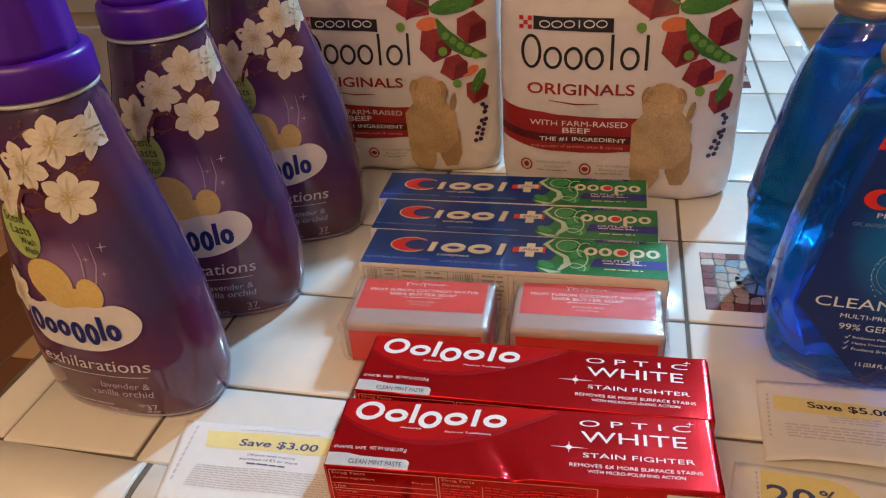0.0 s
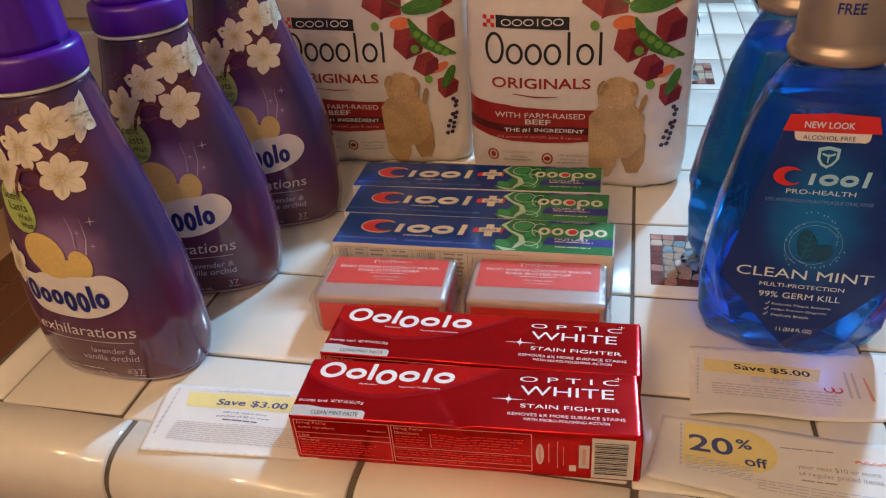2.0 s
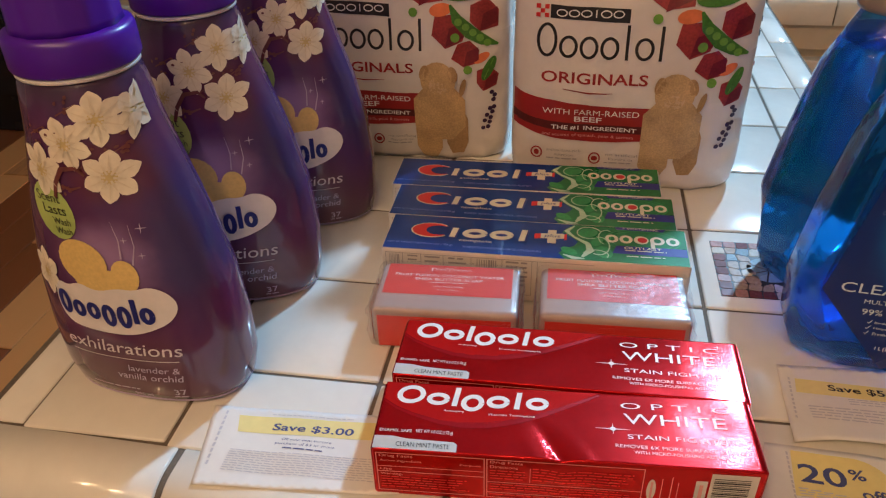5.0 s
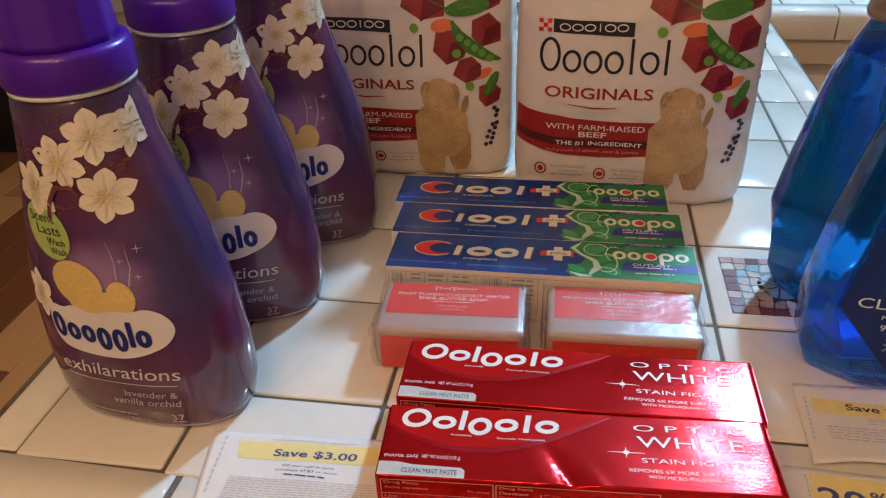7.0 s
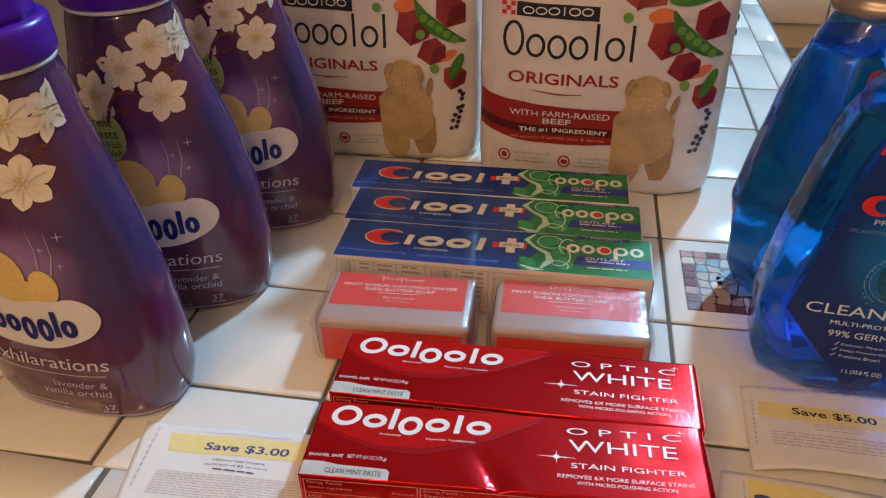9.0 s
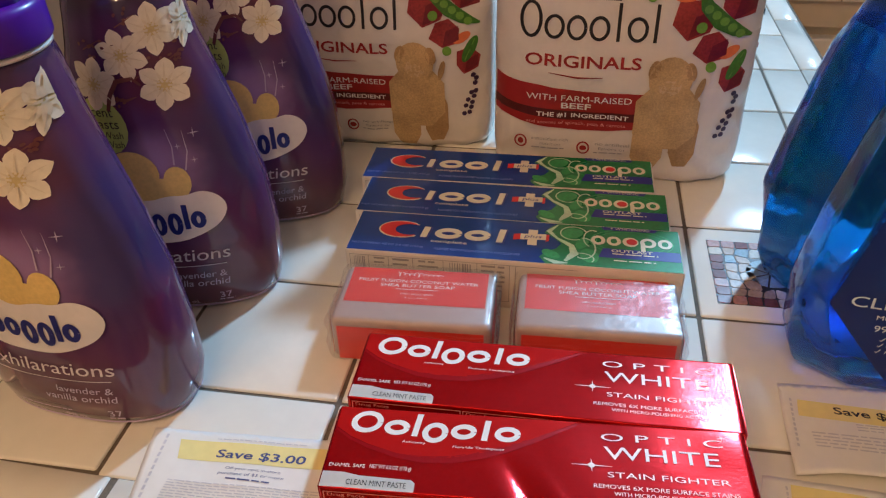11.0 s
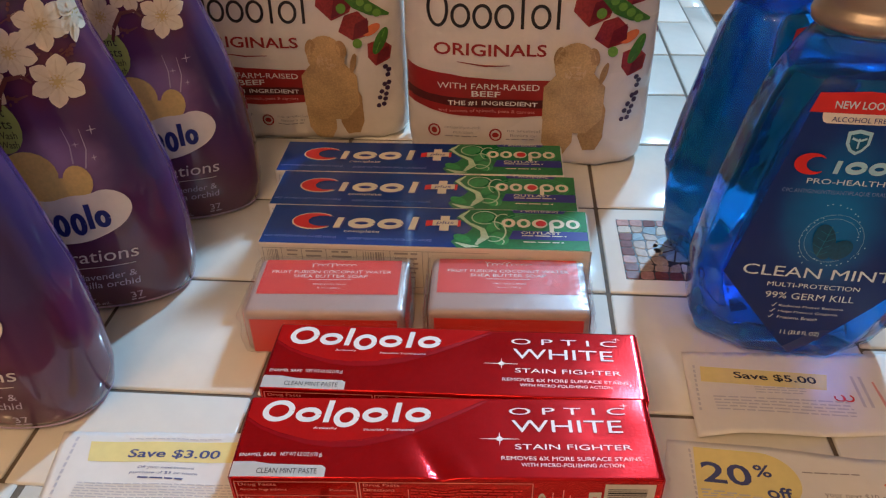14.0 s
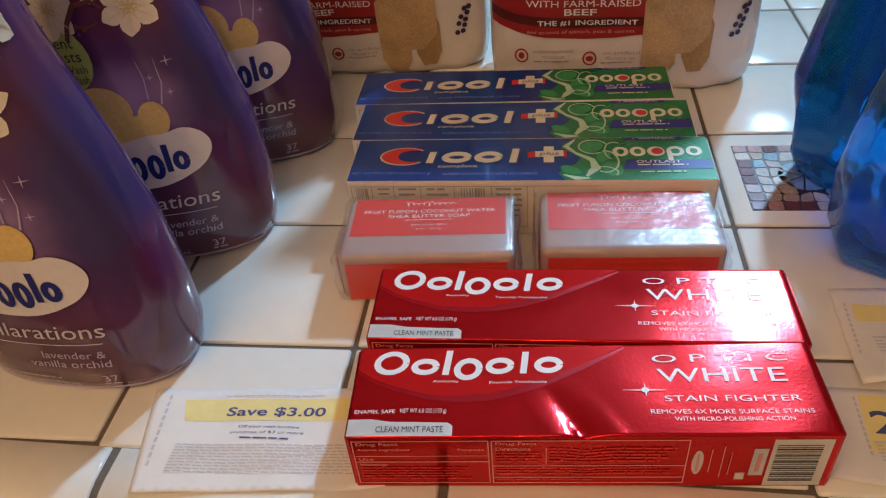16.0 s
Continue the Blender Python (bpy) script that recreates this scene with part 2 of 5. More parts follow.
def label_and_sheen(m, base, spots):
    """Colour fields, printed or a painted reflection, that run softly into one another: (colour, x, z, reach in x,
    reach in z).
    """
    n, l = m.node_tree.nodes, m.node_tree.links
    tc, nz, warp, mixv = n.new("ShaderNodeTexCoord"), n.new("ShaderNodeTexNoise"), n.new("ShaderNodeVectorMath"), n.new("ShaderNodeVectorMath")
    nz.inputs["Scale"].default_value = 32
    nz.inputs["Detail"].default_value = 3
    warp.operation, mixv.operation = "MULTIPLY_ADD", "SUBTRACT"
    warp.inputs[1].default_value = (0.022, 0.022, 0.022)
    mixv.inputs[1].default_value = (0.011, 0.011, 0.011)
    l.new(tc.outputs["Object"], nz.inputs["Vector"])
    l.new(nz.outputs["Color"], warp.inputs[0])
    l.new(tc.outputs["Object"], warp.inputs[2])
    l.new(warp.outputs[0], mixv.inputs[0])
    last = None
    for colour, cx, cz, rx, rz in spots:
        mp, ln, mr, mx = n.new("ShaderNodeMapping"), n.new("ShaderNodeVectorMath"), n.new("ShaderNodeMapRange"), n.new("ShaderNodeMix")
        mp.inputs["Location"].default_value = (-cx / rx, 0, -cz / rz)
        mp.inputs["Scale"].default_value = (1 / rx, 0, 1 / rz)
        ln.operation = "LENGTH"
        mr.interpolation_type = "SMOOTHSTEP"
        mr.inputs["From Min"].default_value, mr.inputs["From Max"].default_value = 0.25, 1.0
        mr.inputs["To Min"].default_value, mr.inputs["To Max"].default_value = 1.0, 0.0
        mx.data_type = "RGBA"
        mx.inputs[6].default_value, mx.inputs[7].default_value = (*base, 1), (*colour, 1)
        l.new(mixv.outputs[0], mp.inputs[0])
        l.new(mp.outputs[0], ln.inputs[0])
        l.new(ln.outputs["Value"], mr.inputs["Value"])
        l.new(mr.outputs[0], mx.inputs[0])
        if last:
            l.new(last.outputs[2], mx.inputs[6])
        last = mx
    l.new(last.outputs[2], n["Principled BSDF"].inputs["Base Color"])


label_and_sheen(PURPLE_BOTTLE, (0.102, 0.034, 0.120), [
    ((0.125, 0.052, 0.082), 0.0, 0.015, 0.10, 0.060),
    # cool reflection on the right flank, painted into the bottle's colour
    ((0.058, 0.036, 0.140), 0.050, 0.125, 0.026, 0.080),
    ((0.130, 0.032, 0.062), 0.020, 0.172, 0.034, 0.030),
    ((0.340, 0.210, 0.430), 0.006, 0.108, 0.038, 0.038),
    ((0.050, 0.026, 0.055), 0.0, 0.222, 0.08, 0.020)])
graded(LABEL_NAVY, (0.003, 0.165, 0.50), (0.004, 0.026, 0.190), (0.002, 0, 0.110), (0.006, 0.046), (1.2, 0, 0.8))


def film_wrap():
    m = bpy.data.materials.new("clear_film")
    m.use_nodes = True
    n, l = m.node_tree.nodes, m.node_tree.links
    n.remove(n["Principled BSDF"])
    clear, gloss, mix, edge = n.new("ShaderNodeBsdfTransparent"), n.new("ShaderNodeBsdfGlossy"), n.new("ShaderNodeMixShader"), n.new("ShaderNodeLayerWeight")
    milk, mix2, power = n.new("ShaderNodeBsdfDiffuse"), n.new("ShaderNodeMixShader"), n.new("ShaderNodeMapRange")
    milk.inputs["Color"].default_value = (0.8, 0.76, 0.74, 1)
    mix2.inputs[0].default_value = 0.035
    gloss.inputs["Roughness"].default_value = 0.26
    power.inputs["To Min"].default_value, power.inputs["To Max"].default_value = 0.016, 0.24
    edge.inputs["Blend"].default_value = 0.25
    tc, nz, bp = n.new("ShaderNodeTexCoord"), n.new("ShaderNodeTexNoise"), n.new("ShaderNodeBump")
    nz.inputs["Scale"].default_value = 48
    nz.inputs["Detail"].default_value = 3
    bp.inputs["Distance"].default_value = 0.0013
    l.new(tc.outputs["Object"], nz.inputs["Vector"])
    l.new(nz.outputs["Fac"], bp.inputs["Height"])
    l.new(bp.outputs[0], gloss.inputs["Normal"])
    l.new(edge.outputs["Facing"], power.inputs["Value"])
    l.new(clear.outputs[0], mix2.inputs[1])
    l.new(milk.outputs[0], mix2.inputs[2])
    l.new(power.outputs[0], mix.inputs[0])
    l.new(mix2.outputs[0], mix.inputs[1])
    l.new(gloss.outputs[0], mix.inputs[2])
    l.new(mix.outputs[0], n["Material Output"].inputs["Surface"])
    return m


FILM = film_wrap()

# ---- printed shapes: (points, faces) in the plane of a surface ----


class Group(list):
    """Shapes that make one part."""


def soften(pts, times=2):
    """Rounds the corners of an outline."""
    for _ in range(times):
        out = []
        for q, r in zip(pts, pts[1:] + pts[:1]):
            out += [(q[0] * 0.75 + r[0] * 0.25, q[1] * 0.75 + r[1] * 0.25), (q[0] * 0.25 + r[0] * 0.75, q[1] * 0.25 + r[1] * 0.75)]
        pts = out
    return pts


def poly(pts):
    return [(float(a), float(b)) for a, b in pts], [tuple(range(len(pts)))]


def rect(u0, u1, v0, v1, skew=0.0):
    return poly([(u0, v0), (u1, v0 + skew), (u1, v1 + skew), (u0, v1)])


def oval(cu, cv, ru, rv, turn=0.0, n=20):
    c, s = math.cos(radians(turn)), math.sin(radians(turn))
    return poly([(cu + c * ru * math.cos(a) - s * rv * math.sin(a), cv + s * ru * math.cos(a) + c * rv * math.sin(a)) for a in np.linspace(0, 2 * math.pi, n, endpoint=False)])


def ribbon(pts, w):
    """A stroke of width w (or tapering widths) along points."""
    p = [Vector(q) for q in pts]
    ws = w if isinstance(w, (list, tuple)) else [w] * len(p)
    out, faces = [], []
    for i, q in enumerate(p):
        d = (p[min(i + 1, len(p) - 1)] - p[max(i - 1, 0)]).normalized()
        k = Vector((-d.y, d.x)) * ws[i] / 2
        out += [tuple(q + k), tuple(q - k)]
    faces = [(2 * i, 2 * i + 1, 2 * i + 3, 2 * i + 2) for i in range(len(p) - 1)]
    return out, faces


def arc(cu, cv, ru, rv, a0, a1, w, n=16):
    return ribbon([(cu + ru * math.cos(radians(a)), cv + rv * math.sin(radians(a))) for a in np.linspace(a0, a1, n)], w)


def loop(cu, cv, ru, rv, w):
    return arc(cu, cv, ru - w / 2, rv - w / 2, 0, 360, w, 22)


def frame_lines(u0, u1, v0, v1, w):
    return [rect(u0, u1, v0, v0 + w), rect(u0, u1, v1 - w, v1), rect(u0, u0 + w, v0 + w, v1 - w), rect(u1 - w, u1, v0 + w, v1 - w)]


def bars(u0, u1, v0, v1, rows, fill=0.40, ragged=0.2, seed=1, skew=0.0):
    """Lines of writing too small to read."""
    r = random.Random(seed)
    out, step = [], (v1 - v0) / rows
    for i in range(rows):
        u, end = u0, u1 - r.random() * ragged * (u1 - u0)
        while u < end:
            w = min(r.uniform(2.0, 6.0) * step * 0.6, end - u)
            k = skew * (u - u0) / (u1 - u0)
            out.append(rect(u, u + w, v1 - (i + fill) * step + k, v1 - i * step + k))
            u += w + step * 0.45
    return [Group(out)]


def stripes(u0, u1, v0, v1, n, seed=2):
    r = random.Random(seed)
    out, step = [], (u1 - u0) / n
    for i in range(n):
        out.append(rect(u0 + i * step, u0 + i * step + step * r.choice((0.3, 0.45, 0.7)), v0, v1))
    return [Group(out)]


font_cache = {}


def glyphs(txt, weight=0.0):
    if (txt, weight) not in font_cache:
        cu = bpy.data.curves.new("lettering", "FONT")
        cu.body = txt
        cu.resolution_u = 3
        cu.offset = weight
        ob = bpy.data.objects.new("lettering", cu)
        me = bpy.data.meshes.new_from_object(ob)
        v = [(q.co.x, q.co.y) for q in me.vertices]
        f = [tuple(g.vertices) for g in me.polygons]
        bpy.data.objects.remove(ob)
        bpy.data.curves.remove(cu)
        bpy.data.meshes.remove(me)
        font_cache[(txt, weight)] = (v, f)
    return font_cache[(txt, weight)]


def words(txt, u0, u1, v0, v1, bold=0.0, slant=0.0, rise=0.0):
    """Lettering that fills the given box; rise lifts its end."""
    v, f = glyphs(txt, 0.016 if bold > 0.00025 and "M" not in txt else 0.0)
    a0, a1 = min(p[0] for p in v), max(p[0] for p in v)
    b0, b1 = min(p[1] for p in v), max(p[1] for p in v)
    ku, kv = (u1 - u0) / (a1 - a0), (v1 - v0) / (b1 - b0)

    pts = [(u0 + (q[0] - a0) * ku + slant * (q[1] - b0) * kv, v0 + (q[1] - b0) * kv + rise * (q[0] - a0) / (a1 - a0)) for q in v]
    return [Group([(pts, f)])]


def mark(spec, u0, u1, v0, v1, w, slant=0.0):
    """A maker's mark as a row of plain rings and stems: (kind, width, top) in parts."""
    total = sum(s[1] for s in spec)
    out, u, H = [], u0, v1 - v0
    for kind, width, top in spec:
        wd = (u1 - u0) * width / total
        c, t = u + wd / 2, v0 + H * top
        if kind == "s":
            pass
        elif kind == "i":
            out.append(rect(c - w / 2, c + w / 2, v0, t))
        else:
            low = v0 - (H * 0.22 if kind == "g" else 0)
            out.append(loop(c, (low + t) / 2, wd * 0.46, (t - low) / 2, w))
        u += wd
    if slant:
        out = [([(p[0] + slant * (p[1] - v0), p[1]) for p in v], f) for v, f in out]
    return [Group([stroke]) for stroke in out]


def printed(name, shapes, to3d, material, parent, label="", lift=0.0003, fine=0.0):
    """Lays flat shapes onto a surface; fine: the longest edge before it is cut for a curved one."""
    if isinstance(shapes, list) and not isinstance(shapes, Group):
        rest = [s for s in shapes if not isinstance(s, Group)]
        rest = [Group([s]) for s in rest] if len(rest) <= 6 else [Group(rest)]
        for k, g in enumerate([s for s in shapes if isinstance(s, Group)] + rest):
            ob = printed(name, g, to3d, material, parent, label, lift + 0.00003 * (k % 8), fine)
        return ob
    bm = bmesh.new()
    for k, (verts, faces) in enumerate(shapes if isinstance(shapes, list) else [shapes]):
        vs = [bm.verts.new((p[0], p[1], 0.00004 * (k % 9))) for p in verts]
        for f in faces:
            if len(set(f)) > 2:
                try:
                    bm.faces.new([vs[i] for i in f])
                except ValueError:
                    pass
    if fine:
        bmesh.ops.triangulate(bm, faces=bm.faces[:])
        for _ in range(5):
            long = [e for e in bm.edges if e.calc_length() > fine]
            if not long:
                break
            bmesh.ops.subdivide_edges(bm, edges=long, cuts=1)
            bmesh.ops.triangulate(bm, faces=bm.faces[:])
    bmesh.ops.recalc_face_normals(bm, faces=bm.faces[:])
    for f in bm.faces:
        f.normal_update()
        if f.normal.z < 0:
            f.normal_flip()
    for v in bm.verts:
        v.co = to3d(v.co.x, v.co.y, lift + v.co.z)
    return part(name, bm, material, parent, label, smooth=bool(fine))


# ---- the counter ----
FLOOR_Z = -0.92
PITCH = 0.111
XS = [-0.442, -0.342, -0.222, -0.111, 0.0, 0.111, 0.154]
YS = [-0.190, -0.111, 0.0, 0.111, 0.222, 0.333, 0.444, 0.555, 0.666, 0.777, 0.83]
G = 0.0013

counter = thing("countertop", pose(0, 0, 0), "white glazed tile countertop with dark grout joints", "countertop", kind="structure")
part("grout_bed", box(-0.478, 0.188, -0.206, 0.86, -0.045, -0.0016, 0.004), GROUT, counter)
part("grout_bed", box(0.190, 1.115, 0.857, 1.44, -0.045, -0.0016, 0.004), GROUT, counter)
part("grout_bed", box(-0.478, 0.190, 0.86, 1.44, -0.045, -0.0016), GROUT, counter)


def tile_mesh(w, d):
    bm = box(-w / 2 + G, w / 2 - G, -d / 2 + G, d / 2 - G, -0.008, 0.0, 0.0016, 2)
    me = bpy.data.meshes.new("tile")
    for f in bm.faces:
        f.smooth = True
    bm.to_mesh(me)
    bm.free()
    me.materials.append(GLAZE)
    return me


tile_kinds = {}


def lay_tile(x0, x1, y0, y1):
    key = (round(x1 - x0, 3), round(y1 - y0, 3))
    if key not in tile_kinds:
        tile_kinds[key] = tile_mesh(x1 - x0, y1 - y0)
    ob = new("tile", tile_kinds[key])
    ob.matrix_world = pose((x0 + x1) / 2, (y0 + y1) / 2, random.uniform(-0.0003, 0.0001), random.uniform(-0.15, 0.15), random.uniform(-0.15, 0.15))
    ob.parent = counter
    return ob


def front_line(x):
    """The front joint runs slightly askew."""
    return -0.178 - 0.0266 * (x + 0.484)


for x0, x1 in zip(XS, XS[1:]):
    for y0, y1 in zip(YS, YS[1:]):
        lay_tile(x0, x1, front_line((x0 + x1) / 2) if y0 == YS[0] else y0, y1)
for i in range(-4, 10):
    for j in range(5):
        lay_tile(i * PITCH, (i + 1) * PITCH, 0.885 + j * PITCH, 0.885 + (j + 1) * PITCH)


def trim_mesh(length, width=0.039, drop=0.048, r=0.017, gap=G):
    """A rounded edge tile along x: its top lies at z = 0, its face looks to -y."""
    prof = [(0.0, -0.008), (0.0, -0.0012), (0.0012, 0.0), (width - r, 0.0)]
    prof += [(width - r + r * math.sin(a), -r + r * math.cos(a)) for a in np.linspace(0.2, math.pi / 2, 8)]
    prof += [(width, -drop + 0.001), (width - 0.001, -drop), (width - 0.009, -drop), (width - 0.009, -0.008 - r * 0.5), (width - r, -0.008)]
    bm = bmesh.new()
    rows = []
    for x, inset in ((-length / 2 + gap, 0.0012), (-length / 2 + gap + 0.0012, 0), (length / 2 - gap - 0.0012, 0), (length / 2 - gap, 0.0012)):
        rows.append([bm.verts.new((x, -p, z - inset * (1 if z > -0.03 else 0))) for p, z in prof])
    n = len(prof)
    for a, b in zip(rows, rows[1:]):
        for i in range(n):
            bm.faces.new((a[i], a[(i + 1) % n], b[(i + 1) % n], b[i]))
    bm.faces.new(rows[0][::-1])
    bm.faces.new(rows[-1])
    bmesh.ops.recalc_face_normals(bm, faces=bm.faces[:])
    me = bpy.data.meshes.new("edge_tile")
    for f in bm.faces:
        f.smooth = True
    bm.to_mesh(me)
    bm.free()
    me.materials.append(GLAZE)
    return me


TRIM = 0.165
trim_kinds = {}


def lay_trim(length, m, wide=False):
    key = (round(length, 3), wide)
    if key not in trim_kinds:
        trim_kinds[key] = trim_mesh(length, 0.045, 0.066, 0.025, 0.0022) if wide else trim_mesh(length)
    ob = new("edge_tile", trim_kinds[key])
    ob.matrix_world = m
    ob.parent = counter


def trim_run(joints, place, wide=False):
    for a, b in zip(joints, joints[1:]):
        lay_trim(b - a, place((a + b) / 2), wide)


# front, right, left and far edges
trim_run([-0.484, -0.330, -0.163, 0.003, 0.168, 0.193], lambda c: pose(c, front_line(c), 0, 0, 0, -1.52), True)
joint_core = trim_mesh(0.006, 0.0435, 0.064, 0.0245, 0.0)
joint_core.materials.clear()
joint_core.materials.append(GROUT)
for gx in (-0.330, -0.163, 0.003, 0.168):
    core = new("grout_joint", joint_core)
    core.matrix_world = pose(gx, front_line(gx), -0.0015, 0, 0, -1.52)
    core.parent = counter
trim_run([-0.19, -0.047, 0.118, 0.283, 0.448, 0.613, 0.778, 0.845], lambda c: pose(0.154, c, 0, 0, 0, 90))
trim_run([-0.178, -0.025, 0.14, 0.305, 0.47, 0.635, 0.80, 0.965], lambda c: pose(-0.442, c, 0, 0, 0, -90))
trim_run([0.195, 0.302, 0.467, 0.632, 0.797, 0.962, 1.127], lambda c: pose(c, 0.884, 0))

# cabinets under the counter
cab = thing("base_cabinet", pose(0, 0, 0), "cream painted base cabinet under the tiled counter", "cabinet", kind="structure")
part("body", box(-0.45, 0.16, -0.19, 0.86, FLOOR_Z, -0.046, 0.002), CREAM, cab)
part("tile_skirt", box(-0.468, 0.176, -0.207, 0.86, -0.16, -0.0685, 0.003), GLAZE, cab, "lower row of white glazed edge tiles")
cab2 = thing("base_cabinet", pose(0, 0, 0), "cream painted cabinet with a drawer beyond the counter", "cabinet", kind="structure")
part("body", box(0.162, 1.12, 0.875, 1.43, FLOOR_Z, -0.046, 0.002), CREAM, cab2)
part("rail", box(0.20, 1.11, 0.858, 0.8745, -0.093, -0.050, 0.002), CREAM, cab2)
part("drawer_front", box(0.21, 0.70, 0.85, 0.8745, -0.26, -0.108, 0.004), WHITE_PAINT, cab2)

# ---- the room ----


def wood_floor():
    m = bpy.data.materials.new("wood_floor")
    m.use_nodes = True
    n, l = m.node_tree.nodes, m.node_tree.links
    p = n["Principled BSDF"]
    p.inputs["Roughness"].default_value = 0.35
    info = n.new("ShaderNodeObjectInfo")
    tc = n.new("ShaderNodeTexCoord")
    mp = n.new("ShaderNodeMapping")
    mp.inputs["Scale"].default_value = (3, 60, 3)
    nz = n.new("ShaderNodeTexNoise")
    nz.inputs["Scale"].default_value = 2
    nz.inputs["Detail"].default_value = 5
    l.new(tc.outputs["Object"], mp.inputs[0])
    l.new(mp.outputs[0], nz.inputs["Vector"])
    ramp = n.new("ShaderNodeValToRGB")
    ramp.color_ramp.elements[0].position, ramp.color_ramp.elements[1].position = 0.42, 0.60
    ramp.color_ramp.elements[0].color = (0.26, 0.070, 0.018, 1)
    ramp.color_ramp.elements[1].color = (0.72, 0.29, 0.085, 1)
    mix = n.new("ShaderNodeMath")
    mix.operation = "MULTIPLY_ADD"
    mix.inputs[1].default_value = 0.35
    l.new(nz.outputs["Fac"], mix.inputs[0])
    sc = n.new("ShaderNodeMath")
    sc.operation = "MULTIPLY"
    sc.inputs[1].default_value = 0.75
    l.new(info.outputs["Random"], sc.inputs[0])
    l.new(sc.outputs[0], mix.inputs[2])
    l.new(mix.outputs[0], ramp.inputs[0])
    l.new(ramp.outputs[0], p.inputs["Base Color"])
    return m


WOOD = wood_floor()
UNDER = mat("floor_gap", (0.03, 0.018, 0.01), 0.8)
floor = tagged(part("floor", box(-4.2, 2.6, -2.2, 3.6, FLOOR_Z - 0.1, FLOOR_Z - 0.004), UNDER), "wooden plank floor in light and reddish brown", "floor", kind="structure")
plank = bpy.data.meshes.new("plank")
bm = box(-0.6, 0.6, -0.063, 0.063, -0.012, 0.0, 0.0015, 1)
bm.to_mesh(plank)
bm.free()
plank.materials.append(WOOD)
for j in range(53):
    for i in range(6):
        y = -2.19 + i * 1.204 - (j * 0.47) % 1.1
        lo, hi = max(y, -2.19), min(y + 1.2, 3.59)
        if hi - lo < 0.1:
            continue
        ob = new("plank", plank)
        ob.matrix_world = pose(-4.13 + j * 0.129, (lo + hi) / 2, FLOOR_Z, 0, 0, 90) @ Matrix.Diagonal(((hi - lo) / 1.2, 1, 1, 1))
        ob.parent = floor
for name, b in (("wall_north", (-4.3, 2.7, 3.6, 3.7)), ("wall_south", (-4.3, 2.7, -2.3, -2.2)), ("wall_west", (-4.3, -4.2, -2.2, 3.6)), ("wall_east", (2.6, 2.7, -2.2, 3.6))):
    tagged(part(name, box(b[0], b[1], b[2], b[3], FLOOR_Z, 1.55), PLASTER), "cream painted plaster wall", "wall", kind="structure")
tagged(part("ceiling", box(-4.3, 2.7, -2.3, 3.7, 1.55, 1.65), WHITE_PAINT), "white painted ceiling", "ceiling", kind="structure")

stove = thing("kitchen_range", pose(-2.75, 2.35, FLOOR_Z), "black enamel kitchen range standing on the wooden floor", "stove")
part("body", box(-0.6, 0.6, -0.3, 0.3, 0.0, 0.9, 0.01), BLACK_ENAMEL, stove)
part("oven_door", box(-0.57, 0.57, -0.325, -0.302, 0.16, 0.72, 0.008), BLACK_ENAMEL, stove)
part("handle", box(-0.5, 0.5, -0.36, -0.34, 0.66, 0.685, 0.008), STEEL, stove)
side = thing("sideboard_cabinet", pose(-1.55, 2.35, FLOOR_Z), "cream painted cabinet against the far side of the kitchen", "cabinet")
part("body", box(-0.56, 0.56, -0.3, 0.3, 0.0, 0.86, 0.004), CREAM, side)
part("top", box(-0.58, 0.58, -0.33, 0.31, 0.862, 0.9, 0.006), WHITE_PAINT, side)
part("drawer_front", box(-0.54, 0.54, -0.318, -0.3015, 0.57, 0.80, 0.006), CREAM, side)
part("door", box(-0.54, 0.54, -0.318, -0.3015, 0.06, 0.52, 0.006), CREAM, side)

# ---- the goods on the counter ----


def crescent(cu, cv, ru, rv):
    """A filled moon that opens to the right."""
    outer = [(cu + ru * math.cos(a), cv + rv * math.sin(a)) for a in np.linspace(0.9, 5.4, 16)]
    inner = [(cu + ru * 0.38 + ru * 0.66 * math.cos(a), cv + rv * 0.70 * math.sin(a)) for a in np.linspace(0.95, 5.3, 16)]
    return outer + inner, [(i, i + 1, 17 + i, 16 + i) for i in range(15)]


def subdivided_carton(L, W, H, dent):
    bm = box(-L / 2, L / 2, -W / 2, W / 2, 0, H, 0.0009, 2)
    bmesh.ops.subdivide_edges(bm, edges=[e for e in bm.edges if e.calc_length() > 0.03], cuts=79, use_grid_fill=True)
    for v in bm.verts:
        if v.co.z > H * 0.25:
            v.co.z += dent(v.co.x, v.co.y) * min(1, (v.co.z / H - 0.25) * 1.6)
    bm.normal_update()
    for f in bm.faces:
        f.smooth = f.normal.z > 0.6
    return bm


def end_flaps(t, L, W, H, material):
    part("end_flap", box(L / 2 + 0.0002, L / 2 + 0.0007, -W / 2 + 0.001, W / 2 - 0.001, 0.0008, H - 0.0012, 0.0002, 1), material, t)
    part("end_flap", box(-L / 2 - 0.0007, -L / 2 - 0.0002, -W / 2 + 0.001, W / 2 - 0.001, 0.0008, H - 0.0012, 0.0002, 1), material, t)


RL, RW, RH = 0.209, 0.0525, 0.037


